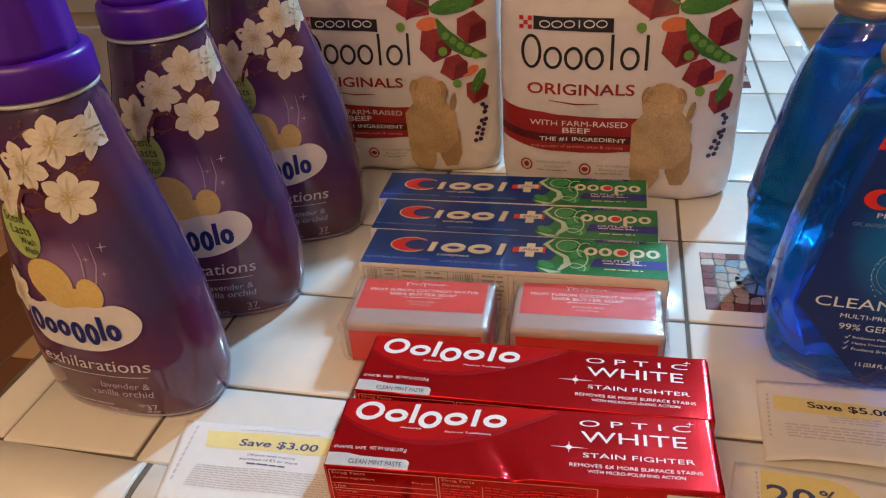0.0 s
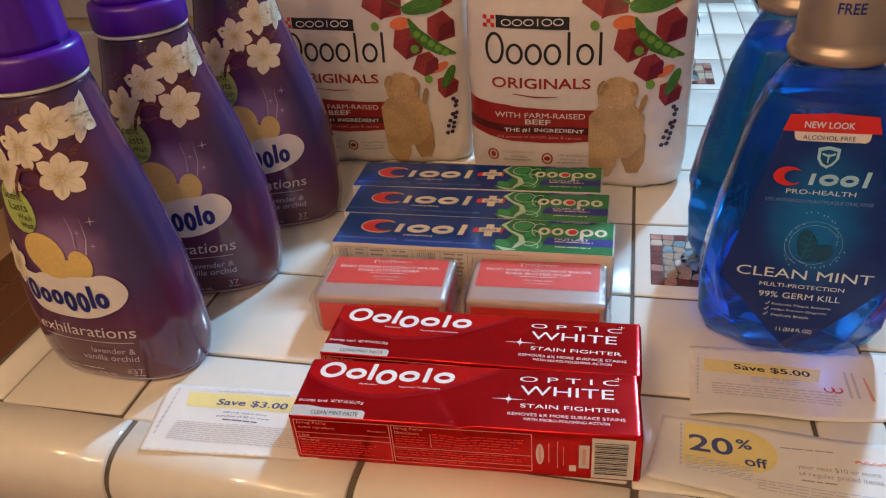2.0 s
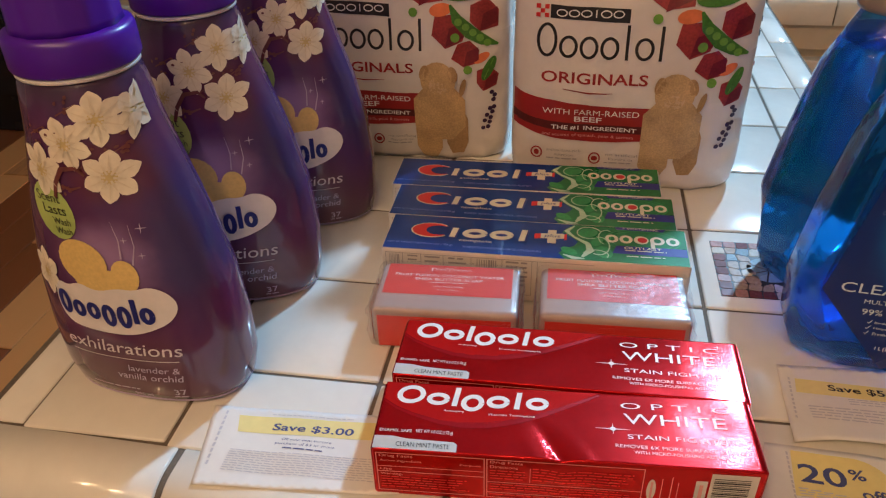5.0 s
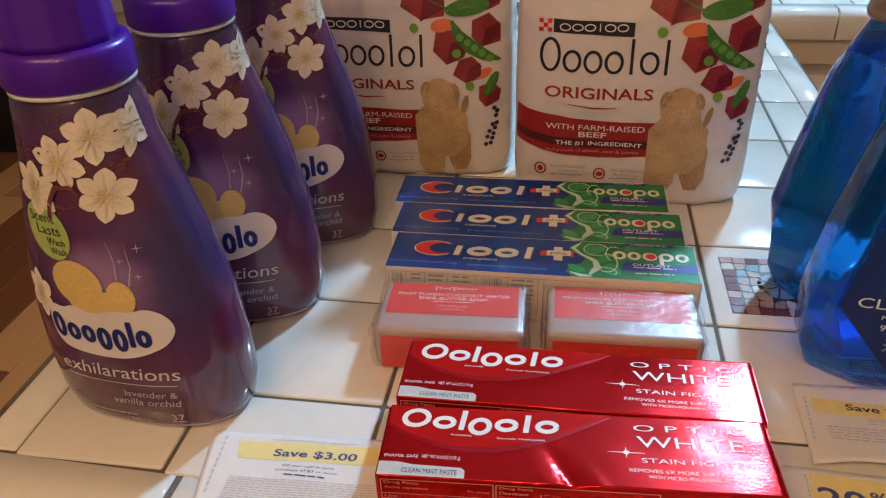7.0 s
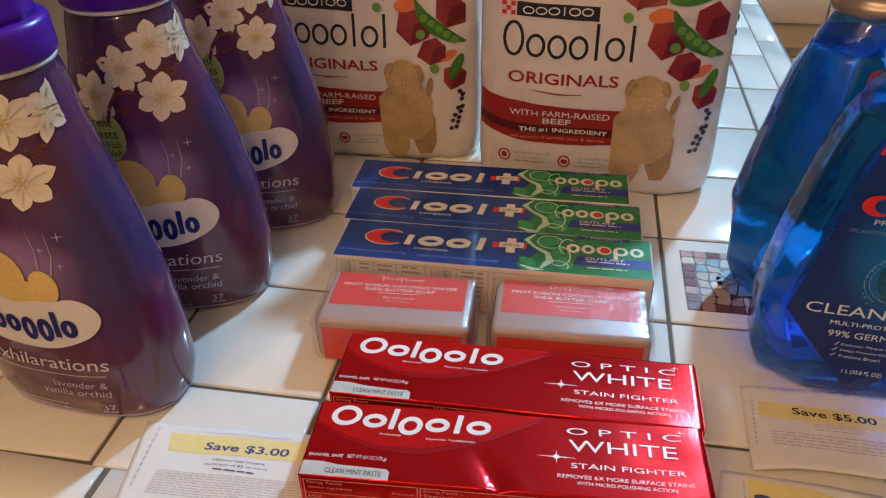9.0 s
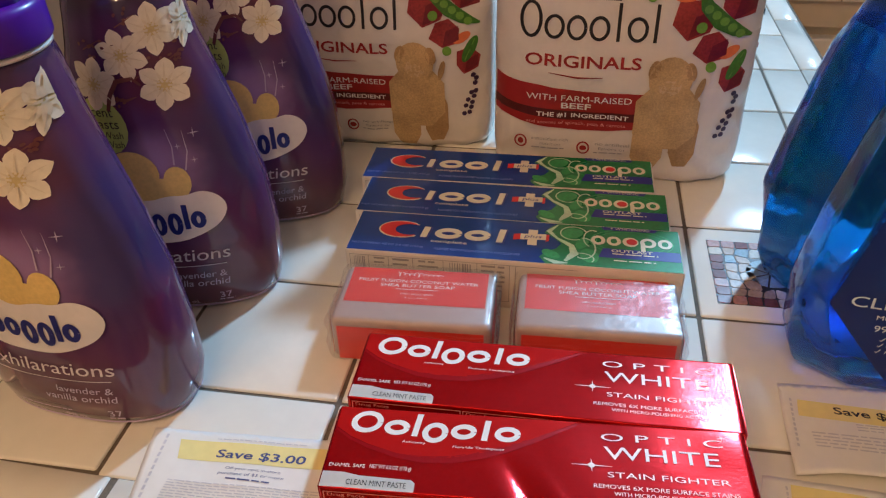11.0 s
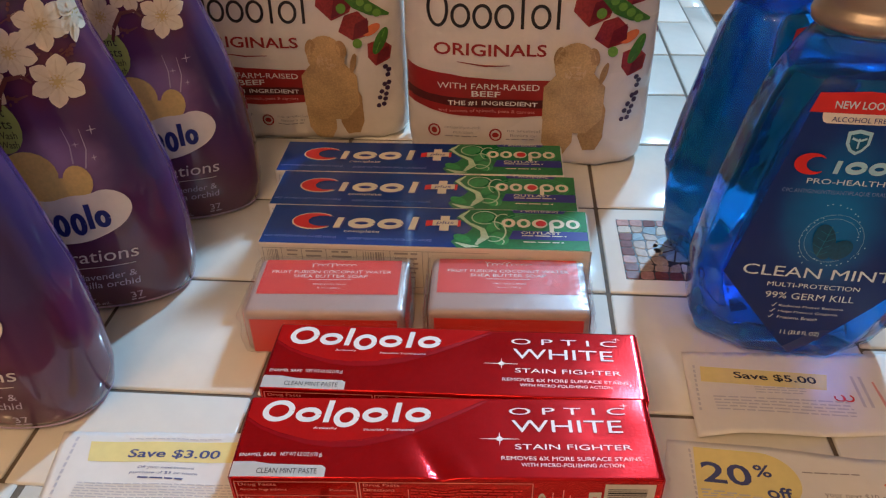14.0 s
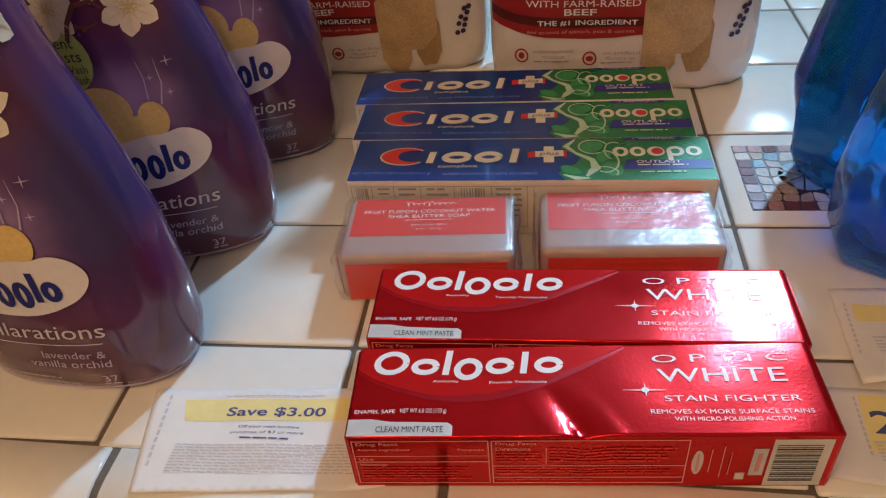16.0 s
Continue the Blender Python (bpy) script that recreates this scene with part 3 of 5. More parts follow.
def red_box(m, label, dented):
    t = thing("toothpaste_box", m, label, "toothpaste box", "red toothpaste boxes")

    def dent(u, v):
        if not dented:
            return 0.0005 * noise.noise(Vector((u * 30, v * 30, 1)))
        k = 0.0005 * noise.noise(Vector((u * 30, v * 30, 5)))
        deep = max(0.0, min(1.0, (0.004 - v) / 0.03))
        d = abs(u + 0.004 + 0.55 * (v + 0.02))
        return k - 0.0024 * deep * max(0.0, 1 - d / 0.009) ** 1.5 + 0.0004 * deep * max(0.0, 1 - abs(d - 0.014) / 0.005)

    def top(u, v, lift):
        return (u, v, RH + dent(u, v) + lift * 0.45)

    def front(u, v, lift):
        return (u, -RW / 2 - lift * 0.6, v + dent(u, -RW / 2) * v / RH)

    part("carton", subdivided_carton(RL, RW, RH, dent), FOIL_RED, t)
    end_flaps(t, RL, RW, RH, FOIL_RED)
    curve = [(-0.1035, 0.012), (-0.095, 0.006), (-0.085, 0.0015), (-0.070, -0.003), (-0.057, -0.0042), (-0.042, -0.0032), (-0.028, 0.0005), (-0.013, 0.0066), (0.0, 0.0132), (0.012, 0.020), (0.021, 0.0253)]
    printed("glow_print", poly([(-0.1035, 0.0253)] + curve), top, FOIL_BRIGHT, t, "brighter red lens shape", fine=0.008)
    printed("shade_print", ribbon(curve, [0.001, 0.0015, 0.002, 0.003, 0.004, 0.0045, 0.0045, 0.004, 0.003, 0.002, 0.001]), lambda u, v, l: top(u, v - 0.0014, l), FOIL_DARK, t, fine=0.008)
    spec = [("c", 1.25, 1.0), ("o", 1.0, 0.68), ("i", 0.4, 1.0), ("g", 1.0, 0.68), ("o", 1.0, 0.68), ("i", 0.55, 0.9), ("o", 1.0, 0.68)]
    printed("maker_mark", mark(spec, -0.098, -0.008, 0.0085, 0.0235, 0.0031, 0.12), top, INK_WHITE, t, "white maker's mark in plain shapes", 0.0007, 0.006)
    printed("lettering", words("O P T I C", 0.0325, 0.0925, 0.0143, 0.0190, 0.0002) + words("WHITE", 0.0335, 0.0895, 0.0025, 0.0105, 0.0002) + words("STAIN FIGHTER", 0.0345, 0.0925, -0.0085, -0.0052, 0.0002)
            + words("REMOVES 6X MORE SURFACE STAINS", 0.0275, 0.0955, -0.0152, -0.0128, 0.00015) + words("WITH MICRO-POLISHING ACTION", 0.037, 0.0865, -0.0190, -0.0168, 0.00015)
            + words("ENAMEL SAFE", -0.1020, -0.0838, -0.0137, -0.0117, 0.0001) + words("NET WT 6.0 OZ (170 g)", -0.0815, -0.0610, -0.0142, -0.0112, 0.0001)
            + words("Anticavity", -0.068, -0.056, 0.0035, 0.0053, 0.0001) + words("Fluoride Toothpaste", -0.042, -0.016, 0.0025, 0.0043, 0.0001), top, INK_WHITE, t, "white lettering", 0.0007)
    star = (0.0270, -0.0020)
    printed("sparkle", [Group([ribbon([(star[0] - 0.010, star[1]), star, (star[0] + 0.010, star[1])], [0.0001, 0.0008, 0.0001]), ribbon([(star[0], star[1] - 0.004), star, (star[0], star[1] + 0.004)], [0.0001, 0.0008, 0.0001]), oval(star[0], star[1], 0.0017, 0.0015)]),
                        Group([ribbon([(0.0925, 0.0215), (0.0925, 0.0185)], [0.0008, 0.0001]), ribbon([(0.0905, 0.0203), (0.0945, 0.0203)], 0.0003)])], top, INK_WHITE, t, lift=0.0009)
    printed("flavour_tag", poly([(-0.1042, -0.0258), (-0.058, -0.0258), (-0.058, -0.0205), (-0.060, -0.0188), (-0.0855, -0.0183), (-0.094, -0.0168), (-0.1042, -0.0168)]), top, SILVER_INK, t, "silver tag", 0.0006, 0.01)
    printed("tag_lettering", words("CLEAN MINT PASTE", -0.0915, -0.062, -0.0240, -0.0208, 0.0002), top, INK_BLACK, t, lift=0.0010)
    # the long side with its small print
    lines = frame_lines(-0.1025, -0.0425, 0.0035, 0.0345, 0.0005) + frame_lines(-0.0415, 0.0425, 0.0035, 0.0345, 0.0005)
    lines += [rect(-0.102, -0.0425, 0.0195, 0.0200), rect(-0.102, -0.0425, 0.0235, 0.0239), rect(-0.041, 0.042, 0.0160, 0.0165), rect(-0.041, 0.042, 0.0075, 0.0080), rect(-0.018, -0.0176, 0.0175, 0.029)]
    printed("table_frame", lines, front, INK_PINK, t, lift=0.0004)
    printed("table_lettering", words("Drug Facts", -0.1005, -0.082, 0.0305, 0.0332, 0.0002) + words("Active ingredient", -0.1005, -0.077, 0.0270, 0.0292, 0.0001) + words("Purpose", -0.056, -0.0445, 0.0270, 0.0290, 0.0001) + words("Use", -0.1005, -0.094, 0.0206, 0.0226, 0.0001) + words("Warnings", -0.1005, -0.088, 0.0162, 0.0185, 0.0001)
            + words("Drug Facts", -0.0395, -0.022, 0.0308, 0.0333, 0.0002) + words("Directions", -0.0395, -0.0245, 0.0276, 0.0298, 0.0001), front, INK_PINK, t, lift=0.0004)
    printed("small_print", bars(-0.1005, -0.050, 0.0055, 0.0155, 5, seed=3) + bars(-0.0165, 0.040, 0.018, 0.029, 5, seed=4) + bars(-0.0395, 0.040, 0.0092, 0.0150, 3, seed=5) + bars(-0.0395, 0.010, 0.0045, 0.0068, 1, seed=6) + bars(-0.0395, -0.019, 0.018, 0.026, 4, seed=7), front, RED_BRIGHT, t, lift=0.0004)
    printed("side_tag", [Group([oval(0.0470, 0.0185, 0.0024, 0.0085)]), Group([rect(0.0695, 0.0755, 0.009, 0.028)]), Group([rect(0.0640, 0.0680, 0.006, 0.011)])], front, SILVER_INK, t, lift=0.0004)
    printed("side_writing", stripes(0.052, 0.0535, 0.012, 0.028, 1) + stripes(0.057, 0.0585, 0.008, 0.030, 1) + stripes(0.0605, 0.0615, 0.010, 0.026, 1) + [rect(0.0464, 0.0476, 0.012, 0.025), rect(0.0715, 0.0735, 0.012, 0.025)], front, INK_PINK, t, lift=0.0007)
    printed("barcode_panel", rect(0.0768, 0.1010, 0.0015, 0.0340), front, CARD_WHITE, t, lift=0.0003)
    printed("barcode", [Group([rect(0.0785, 0.0972, v, v + h)]) for v, h in zip(np.linspace(0.0050, 0.0300, 18), [0.0009, 0.0004, 0.0006, 0.0010, 0.0004, 0.0005] * 3)], front, INK_BLACK, t, lift=0.0006)
    return t


BL, BW, BH = 0.225, 0.0482, 0.041


def blue_box(m, label):
    t = thing("toothpaste_box", m, label, "toothpaste box", "blue toothpaste boxes")

    def top(u, v, lift):
        return (u, v, BH + lift * 0.5)

    def front(u, v, lift):
        return (u, -BW / 2 - lift, v)

    part("carton", box(-BL / 2, BL / 2, -BW / 2, BW / 2, 0, BH, 0.0009, 2), CARD_WHITE, t, "white card sides")
    end_flaps(t, BL, BW, BH, CARD_WHITE)
    a, b, h = BL / 2 - 0.0006, 0.0238, 0.0238
    wave = [(0.0235, -h), (0.0190, -0.017), (0.0225, -0.011), (0.030, -0.006), (0.033, 0.0), (0.028, 0.006), (0.021, 0.012), (0.024, 0.018), (0.030, h)]
    printed("blue_print", poly([(-a, h), (-a, -h)] + wave), top, BLUE_CARD, t, "deep blue print")
    printed("green_print", poly([(a, -h), (a, h)] + wave[::-1]), top, GREEN_CARD, t, "green leaf print")
    printed("pale_halo", crescent(-0.0790, 0.0035, 0.0162, 0.0106), top, CREAM_INK, t, "cream halo round the hook", 0.0007)
    printed("red_swoosh", crescent(-0.0790, 0.0035, 0.0150, 0.0095), top, RED_BRIGHT, t, "red hook shape", 0.0011)
    spec = [("s", 1.15, 1.0), ("i", 0.55, 0.82), ("o", 1.0, 0.82), ("o", 0.95, 0.82), ("i", 0.6, 1.0)]
    shadow = mark(spec, -0.0920, -0.0030, -0.0050, 0.0120, 0.0060, 0.12)
    printed("mark_edge", [Group([([(p[0] + 0.0006, p[1] - 0.0005) for p in v], f)]) for g in shadow for v, f in g], top, NAVY_INK, t, lift=0.0005)
    printed("maker_mark", mark(spec, -0.0920, -0.0030, -0.0045, 0.0115, 0.0046, 0.12), top, CREAM_INK, t, "cream maker's mark in plain shapes", 0.0008)
    printed("cross", Group([rect(0.0045, 0.0225, 0.0015, 0.0085, 0.001), rect(0.0100, 0.0165, -0.0045, 0.0140, 0.0)]), top, CREAM_INK, t, "cream cross", 0.0006)
    printed("cross_edge", [rect(0.0000, 0.0048, 0.0005, 0.0075, 0.001), rect(0.0225, 0.0245, 0.0005, 0.0085, 0.001)], top, RED_BRIGHT, t, lift=0.0007)
    printed("lettering_dark", words("plus", 0.0075, 0.0190, 0.0025, 0.0075, 0.0002, 0.2), top, NAVY_INK, t, lift=0.0010)
    printed("lettering", words("complete", -0.056, -0.031, -0.0108, -0.0065, 0.0002) + words("OUTLAST", 0.0665, 0.0935, -0.0062, -0.0030, 0.0003) + words("+ WHITENING", 0.066, 0.0925, 0.0208, 0.0235, 0.0001), top, CREAM_INK, t, lift=0.0010)
    printed("weight_line", words("NET WT/PESO NETO 5.4 OZ (153 g)", -0.110, -0.060, -0.0175, -0.0145, 0.0001) + words("FLUORIDE TOOTHPASTE/PASTA DENTAL CON FLUORURO", -0.052, 0.006, -0.0180, -0.0155, 0.0001), top, BLUE_LINES, t, lift=0.0007)
    printed("strip", [Group([poly([(0.058, -0.0125), (0.1115, -0.0125), (0.1115, -0.0020), (0.061, -0.0020)])]), Group([poly([(0.0615, 0.0200), (0.096, 0.0200), (0.0985, h), (0.060, h)])])], top, STRIP_BLUE, t, "royal blue strip", 0.0006)
    spec = [("c", 0.9, 1.0), ("c", 0.9, 1.0), ("o", 1.0, 1.0), ("o", 1.0, 1.0), ("o", 0.9, 1.0)]
    printed("second_mark", mark(spec, 0.0525, 0.1075, 0.0015, 0.0125, 0.0026) + [rect(0.0860, 0.0890, -0.0035, 0.007)], top, CREAM_INK, t, "cream mark in plain shapes", 0.0008)
    printed("red_dot", oval(0.0802, 0.0070, 0.0036, 0.0036), top, RED_BRIGHT, t, lift=0.0011)
    printed("mark_halo", [loop(0.080, 0.0065, r, r * 0.55, 0.0006) for r in (0.024, 0.028)], top, MID_GREEN, t, lift=0.0004)
    # curling leaf ribbons between the two halves
    printed("pale_ribbon", [ribbon([(0.030, 0.022), (0.024, 0.014), (0.030, 0.006), (0.040, -0.002), (0.042, -0.011), (0.036, -0.020)], [0.001, 0.004, 0.002, 0.004, 0.006, 0.002]), ribbon([(0.022, -0.018), (0.030, -0.022), (0.038, -0.022)], [0.001, 0.004, 0.001])], top, MINT, t, "pale mint ribbon", 0.0006)
    printed("leaf_print", [Group([oval(*q)]) for q in ((0.040, 0.013, 0.008, 0.006, 30), (0.052, -0.012, 0.006, 0.008, 20), (0.0265, -0.013, 0.007, 0.004, -35), (0.047, 0.002, 0.004, 0.007, -20))], top, MID_GREEN, t, "brighter green leaf", 0.0005)
    printed("leaf_curl", [arc(0.041, 0.013, 0.009, 0.008, 20, 300, 0.0010), arc(0.048, -0.004, 0.008, 0.012, -120, 100, 0.0011), arc(0.054, 0.008, 0.006, 0.010, 60, 250, 0.0008), arc(0.046, -0.016, 0.009, 0.006, -30, 170, 0.0009)], top, MINT, t, lift=0.0008)
    printed("small_print_top", bars(0.067, 0.100, -0.0105, -0.0075, 1, seed=11) + bars(0.068, 0.098, -0.0180, -0.0150, 1, seed=12), top, CREAM_INK, t, lift=0.0010)
    # upright side with boxes of small print
    cells = []
    for i, u in enumerate((-0.110, -0.097, -0.083, -0.066, -0.045, -0.022, 0.0, 0.004)):
        cells.append(rect(u, u + 0.0004, 0.006, 0.0375))
    cells += [rect(-0.110, 0.045, 0.0372, 0.0376), rect(-0.110, 0.0, 0.006, 0.0064)]
    printed("side_frame", cells, front, INK_GREY, t, lift=0.0003)
    printed("side_print", stripes(-0.107, -0.099, 0.020, 0.036, 7) + bars(-0.093, -0.085, 0.029, 0.036, 2, seed=13) + bars(-0.080, -0.068, 0.028, 0.036, 2, seed=14) + bars(-0.062, -0.048, 0.012, 0.036, 6, seed=15) + stripes(-0.0405, -0.025, 0.020, 0.036, 9) + bars(-0.019, -0.002, 0.012, 0.036, 6, seed=16), front, INK_GREY, t, lift=0.0003)
    return t


def soap(m, label, seed):
    t = thing("soap_bar", m, label, "soap", "soap bars")
    part("carton", box(-0.0505, 0.0505, -0.0285, 0.0285, 0, 0.0335, 0.0045, 4), WRAP_WHITE, t, smooth=True)

    def top(u, v, lift):
        return (u, v, 0.0335 + lift * 0.5)

    def front(u, v, lift):
        return (u, -0.0285 - lift, v)

    printed("top_label", rect(-0.0455, 0.0455, -0.0100, 0.0260), top, CORAL, t, "coral label", 0.0004)
    printed("front_label", rect(-0.0462, 0.0462, 0.0015, 0.0285), front, CORAL, t, "coral band", 0.0005)
    printed("end_label", rect(-0.0242, 0.0242, 0.0015, 0.0285), lambda u, v, l: (-0.0505 - l, -u, v), CORAL, t, lift=0.0005)
    printed("end_label", rect(-0.0242, 0.0242, 0.0015, 0.0285), lambda u, v, l: (0.0505 + l, u, v), CORAL, t, lift=0.0005)
    wav = [(-0.0150 + i * 0.00046 + 0.0009 * math.sin(i * 0.9), 0.0203 + (0.0024 if i < 9 or 26 < i < 36 else 0.0010) * math.cos(i * 0.9)) for i in range(66)]
    printed("maker_mark", ribbon(wav, 0.00042), top, INK_WHITE, t, "white flourish", 0.0008)
    printed("lettering", words("FRUIT FUSION COCONUT WATER", -0.0395, 0.0395, 0.0115, 0.0146, 0.0001) + words("SHEA BUTTER SOAP", -0.0245, 0.0245, 0.0068, 0.0099, 0.0001) + bars(-0.014, 0.015, 0.0034, 0.0048, 1, seed=21) + words("DRY, DULL SKIN", -0.0100, 0.0110, -0.0012, 0.0006, 0.0001) + words("8 oz / 230 g", -0.0070, 0.0080, -0.0050, -0.0034, 0.0001), top, INK_WHITE, t, lift=0.0008)
    # crumpled clear film
    bm = box(-0.0535, 0.0535, -0.0315, 0.0315, 0.0004, 0.0355, 0.0055, 3)
    bmesh.ops.subdivide_edges(bm, edges=[e for e in bm.edges if e.calc_length() > 0.012], cuts=14, use_grid_fill=True)
    for v in bm.verts:
        k = noise.noise(Vector((v.co.x * 130 + seed, v.co.y * 150, v.co.z * 150)))
        edge = 1.0 if v.co.z < 0.033 else 0.35
        v.co += Vector((v.co.x, v.co.y * 1.5, 0.0)).normalized() * (k * 0.0016 + 0.0019 * noise.noise(Vector((v.co.x * 45 + seed * 3, v.co.y * 60, v.co.z * 210)))) * edge
        if v.co.z > 0.033:
            v.co.z += k * 0.0004
        v.co.z = max(v.co.z, 0.0003)
    part("wrapper", bm, FILM, t, "clear crumpled film", smooth=True)
    for s in (-1, 1):
        bm = box(s * 0.0538 - 0.0006, s * 0.0538 + 0.0006, -0.018, 0.018, 0.004, 0.027, 0.0004, 1)
        part("wrapper_fold", bm, FILM, t)
    return t


SN = [(0.0, 0.055, 0.028), (0.004, 0.0622, 0.034), (0.02, 0.0660, 0.037), (0.05, 0.0668, 0.0375), (0.09, 0.0640, 0.0365), (0.13, 0.0555, 0.0348), (0.165, 0.0450, 0.0335), (0.185, 0.0388, 0.0330), (0.20, 0.0355, 0.0328), (0.212, 0.0335, 0.0325), (0.219, 0.0305, 0.0302)]


def sn_power(z):
    return 2.5 - 0.5 * z / 0.219


def sn_front(u, v, lift):
    """A point of the bottle's front at distance u along the width and height v."""
    z = min(max(v, 0.001), 0.2185)
    a, b = table(SN, z)
    q = max(-0.995, min(0.995, u / a))
    y = -b * (1 - abs(q) ** sn_power(z)) ** (1 / sn_power(z))
    n = Vector((q / a, y / b / b, 0)).normalized()
    return Vector((q * a, y, z)) + n * lift


def blossom(cu, cv, r, turn, squeeze=1.0):
    out = []
    for k in range(6):
        a = radians(turn + 60 * k)
        pts = []
        for f, w in ((0.04, 0.05), (0.25, 0.18), (0.48, 0.305), (0.66, 0.33), (0.82, 0.25), (0.94, 0.11), (1.0, 0.02)):
            pts.append((f, w))
        ring = [(f, w) for f, w in pts] + [(f, -w) for f, w in pts[::-1]]
        out.append(poly([(cu + squeeze * r * (f * math.cos(a) - w * math.sin(a)), cv + r * (f * math.sin(a) + w * math.cos(a))) for f, w in ring]))
    return Group(out)


def softener(m, label):
    t = thing("softener_bottle", m, label, "bottle", "fabric softener bottles")
    secs = []
    for z in np.linspace(0, 0.219, 44):
        a, b = table(SN, z)
        secs.append((z, superellipse(a, b, sn_power(z), 56)))
    part("bottle", loft(secs), PURPLE_BOTTLE, t, smooth=True)
    part("base_rim", loft([(z, superellipse(a, b, 2.5, 56)) for z, a, b in ((0.0012, 0.0570, 0.0300), (0.0020, 0.0598, 0.0322), (0.0032, 0.0618, 0.0338), (0.0040, 0.0620, 0.0339))]), LILAC_INK, t, "clear pale base rim", smooth=True)
    part("neck_ring", lathe([(0.029, 0.2172), (0.0322, 0.2178), (0.0322, 0.2200), (0.029, 0.2206)], 56), CLOUD, t, "pale plastic neck ring", smooth=True)
    flange = [(0.030, 0.2205), (0.0330, 0.2209), (0.0337, 0.2222), (0.0335, 0.2360), (0.0326, 0.2390), (0.0295, 0.2402), (0.025, 0.2406)]
    cap = part("cap", lathe(flange, 72), PURPLE_CAP, t, smooth=True)
    cup = []
    for r, z in ((0.0286, 0.2402), (0.0281, 0.244), (0.0262, 0.290), (0.0246, 0.295), (0.018, 0.297)):
        cup.append((z, [(x * (1 + 0.012 * math.cos(12 * math.atan2(y, x))), y * (1 + 0.012 * math.cos(12 * math.atan2(y, x)))) for x, y in superellipse(r, r, 2, 96)]))
    part("dosing_cup", loft(cup), PURPLE_CAP, cap, smooth=True)
    F = 0.006
    bl = [(0.0215, 0.1985, 0.0150, 32, 0.85), (0.0035, 0.1860, 0.0155, 40, 0.9), (0.0225, 0.1665, 0.0155, 20, 0.95), (0.0343, 0.1990, 0.0150, 28, 0.34), (-0.0165, 0.1690, 0.0170, 15, 0.8), (-0.039, 0.098, 0.0170, 25, 0.6)]
    printed("blossom", [blossom(*b) for b in bl], sn_front, PETAL, t, "cream orchid blossom", 0.0006, F)
    folds = []
    for cu, cv, r, turn, sq in bl:
        g = Group()
        for k in range(6):
            a = radians(turn + 60 * k)
            g.append(ribbon([(cu + sq * r * f * math.cos(a + w), cv + r * f * math.sin(a + w)) for f, w in ((0.2, 0.0), (0.5, 0.05), (0.85, 0.03))], [0.0012, 0.0009, 0.0002]))
            g.append(ribbon([(cu + sq * r * f * math.cos(a + 0.52), cv + r * f * math.sin(a + 0.52)) for f in (0.12, 0.35, 0.52)], [0.0012, 0.0014, 0.0004]))
        folds.append(g)
    printed("petal_fold", folds, sn_front, PETAL_SHADE, t, "soft petal folds", 0.0011, F)
    printed("blossom_heart", [Group([oval(b[0], b[1], b[2] * 0.28 * b[4], b[2] * 0.26)]) for b in bl], sn_front, PETAL_DEEP, t, "yellow blossom heart", 0.0009, F)
    printed("twig", [ribbon([(-0.012, 0.155), (-0.009, 0.163), (-0.003, 0.171), (0.006, 0.1725), (0.010, 0.168)], [0.0022, 0.0026, 0.0028, 0.0024, 0.001]), ribbon([(-0.010, 0.161), (0.000, 0.159), (0.006, 0.161)], [0.002, 0.0018, 0.0008]), ribbon([(-0.004, 0.171), (-0.005, 0.181)], [0.002, 0.003])]
            + [oval(random.Random(i).uniform(-0.02, 0.04), random.Random(i + 50).uniform(0.182, 0.196), 0.0011, 0.0009, n=8) for i in range(10)], sn_front, TWIG, t, "dark red twig", 0.0005, F)
    printed("twig", [ribbon([(-0.012, 0.153), (-0.009, 0.162), (-0.003, 0.171), (0.006, 0.1725), (0.010, 0.168)], [0.0022, 0.0026, 0.0028, 0.0024, 0.001])], sn_front, TWIG, t, "dark red twig", 0.0012, F)
    r = random.Random(9)
    for cu, cv, k in ((0.031, 0.182, 9), (0.013, 0.1745, 8), (-0.012, 0.192, 9), (-0.006, 0.158, 6), (0.010, 0.205, 8)):
        printed("flower_spray", Group([oval(cu + r.gauss(0, 0.0034), cv + r.gauss(0, 0.0026), 0.0012, 0.0008, r.uniform(0, 180), 8) for _ in range(k)] + [ribbon([(cu - 0.006, cv - 0.003), (cu + 0.005, cv + 0.003)], [0.0008, 0.0003])]), sn_front, TWIG, t, "dark maroon flower spray", 0.0004, F)
    printed("green_seal", oval(-0.0180, 0.1430, 0.0140, 0.0180, 8), sn_front, LEAF_GREEN, t, "green oval seal", 0.0006, F)
    printed("seal_lettering", words("Scent", -0.0275, -0.0105, 0.1490, 0.1550, 0.0002) + words("Lasts", -0.0245, -0.0085, 0.1415, 0.1475, 0.0002) + words("Wash", -0.0195, -0.0075, 0.1350, 0.1395, 0.0001) + words("Wash", -0.0190, -0.0080, 0.1290, 0.1335, 0.0001), sn_front, INK_BLACK, t, lift=0.0009)
    # plain golden patch
    printed("golden_patch", [Group([oval(-0.0080, 0.1110, 0.0160, 0.0155), oval(0.0030, 0.0985, 0.0200, 0.0095), oval(0.0175, 0.1040, 0.0082, 0.0110)])], sn_front, GOLD_PRINT, t, "golden rounded patch", 0.0008, F)
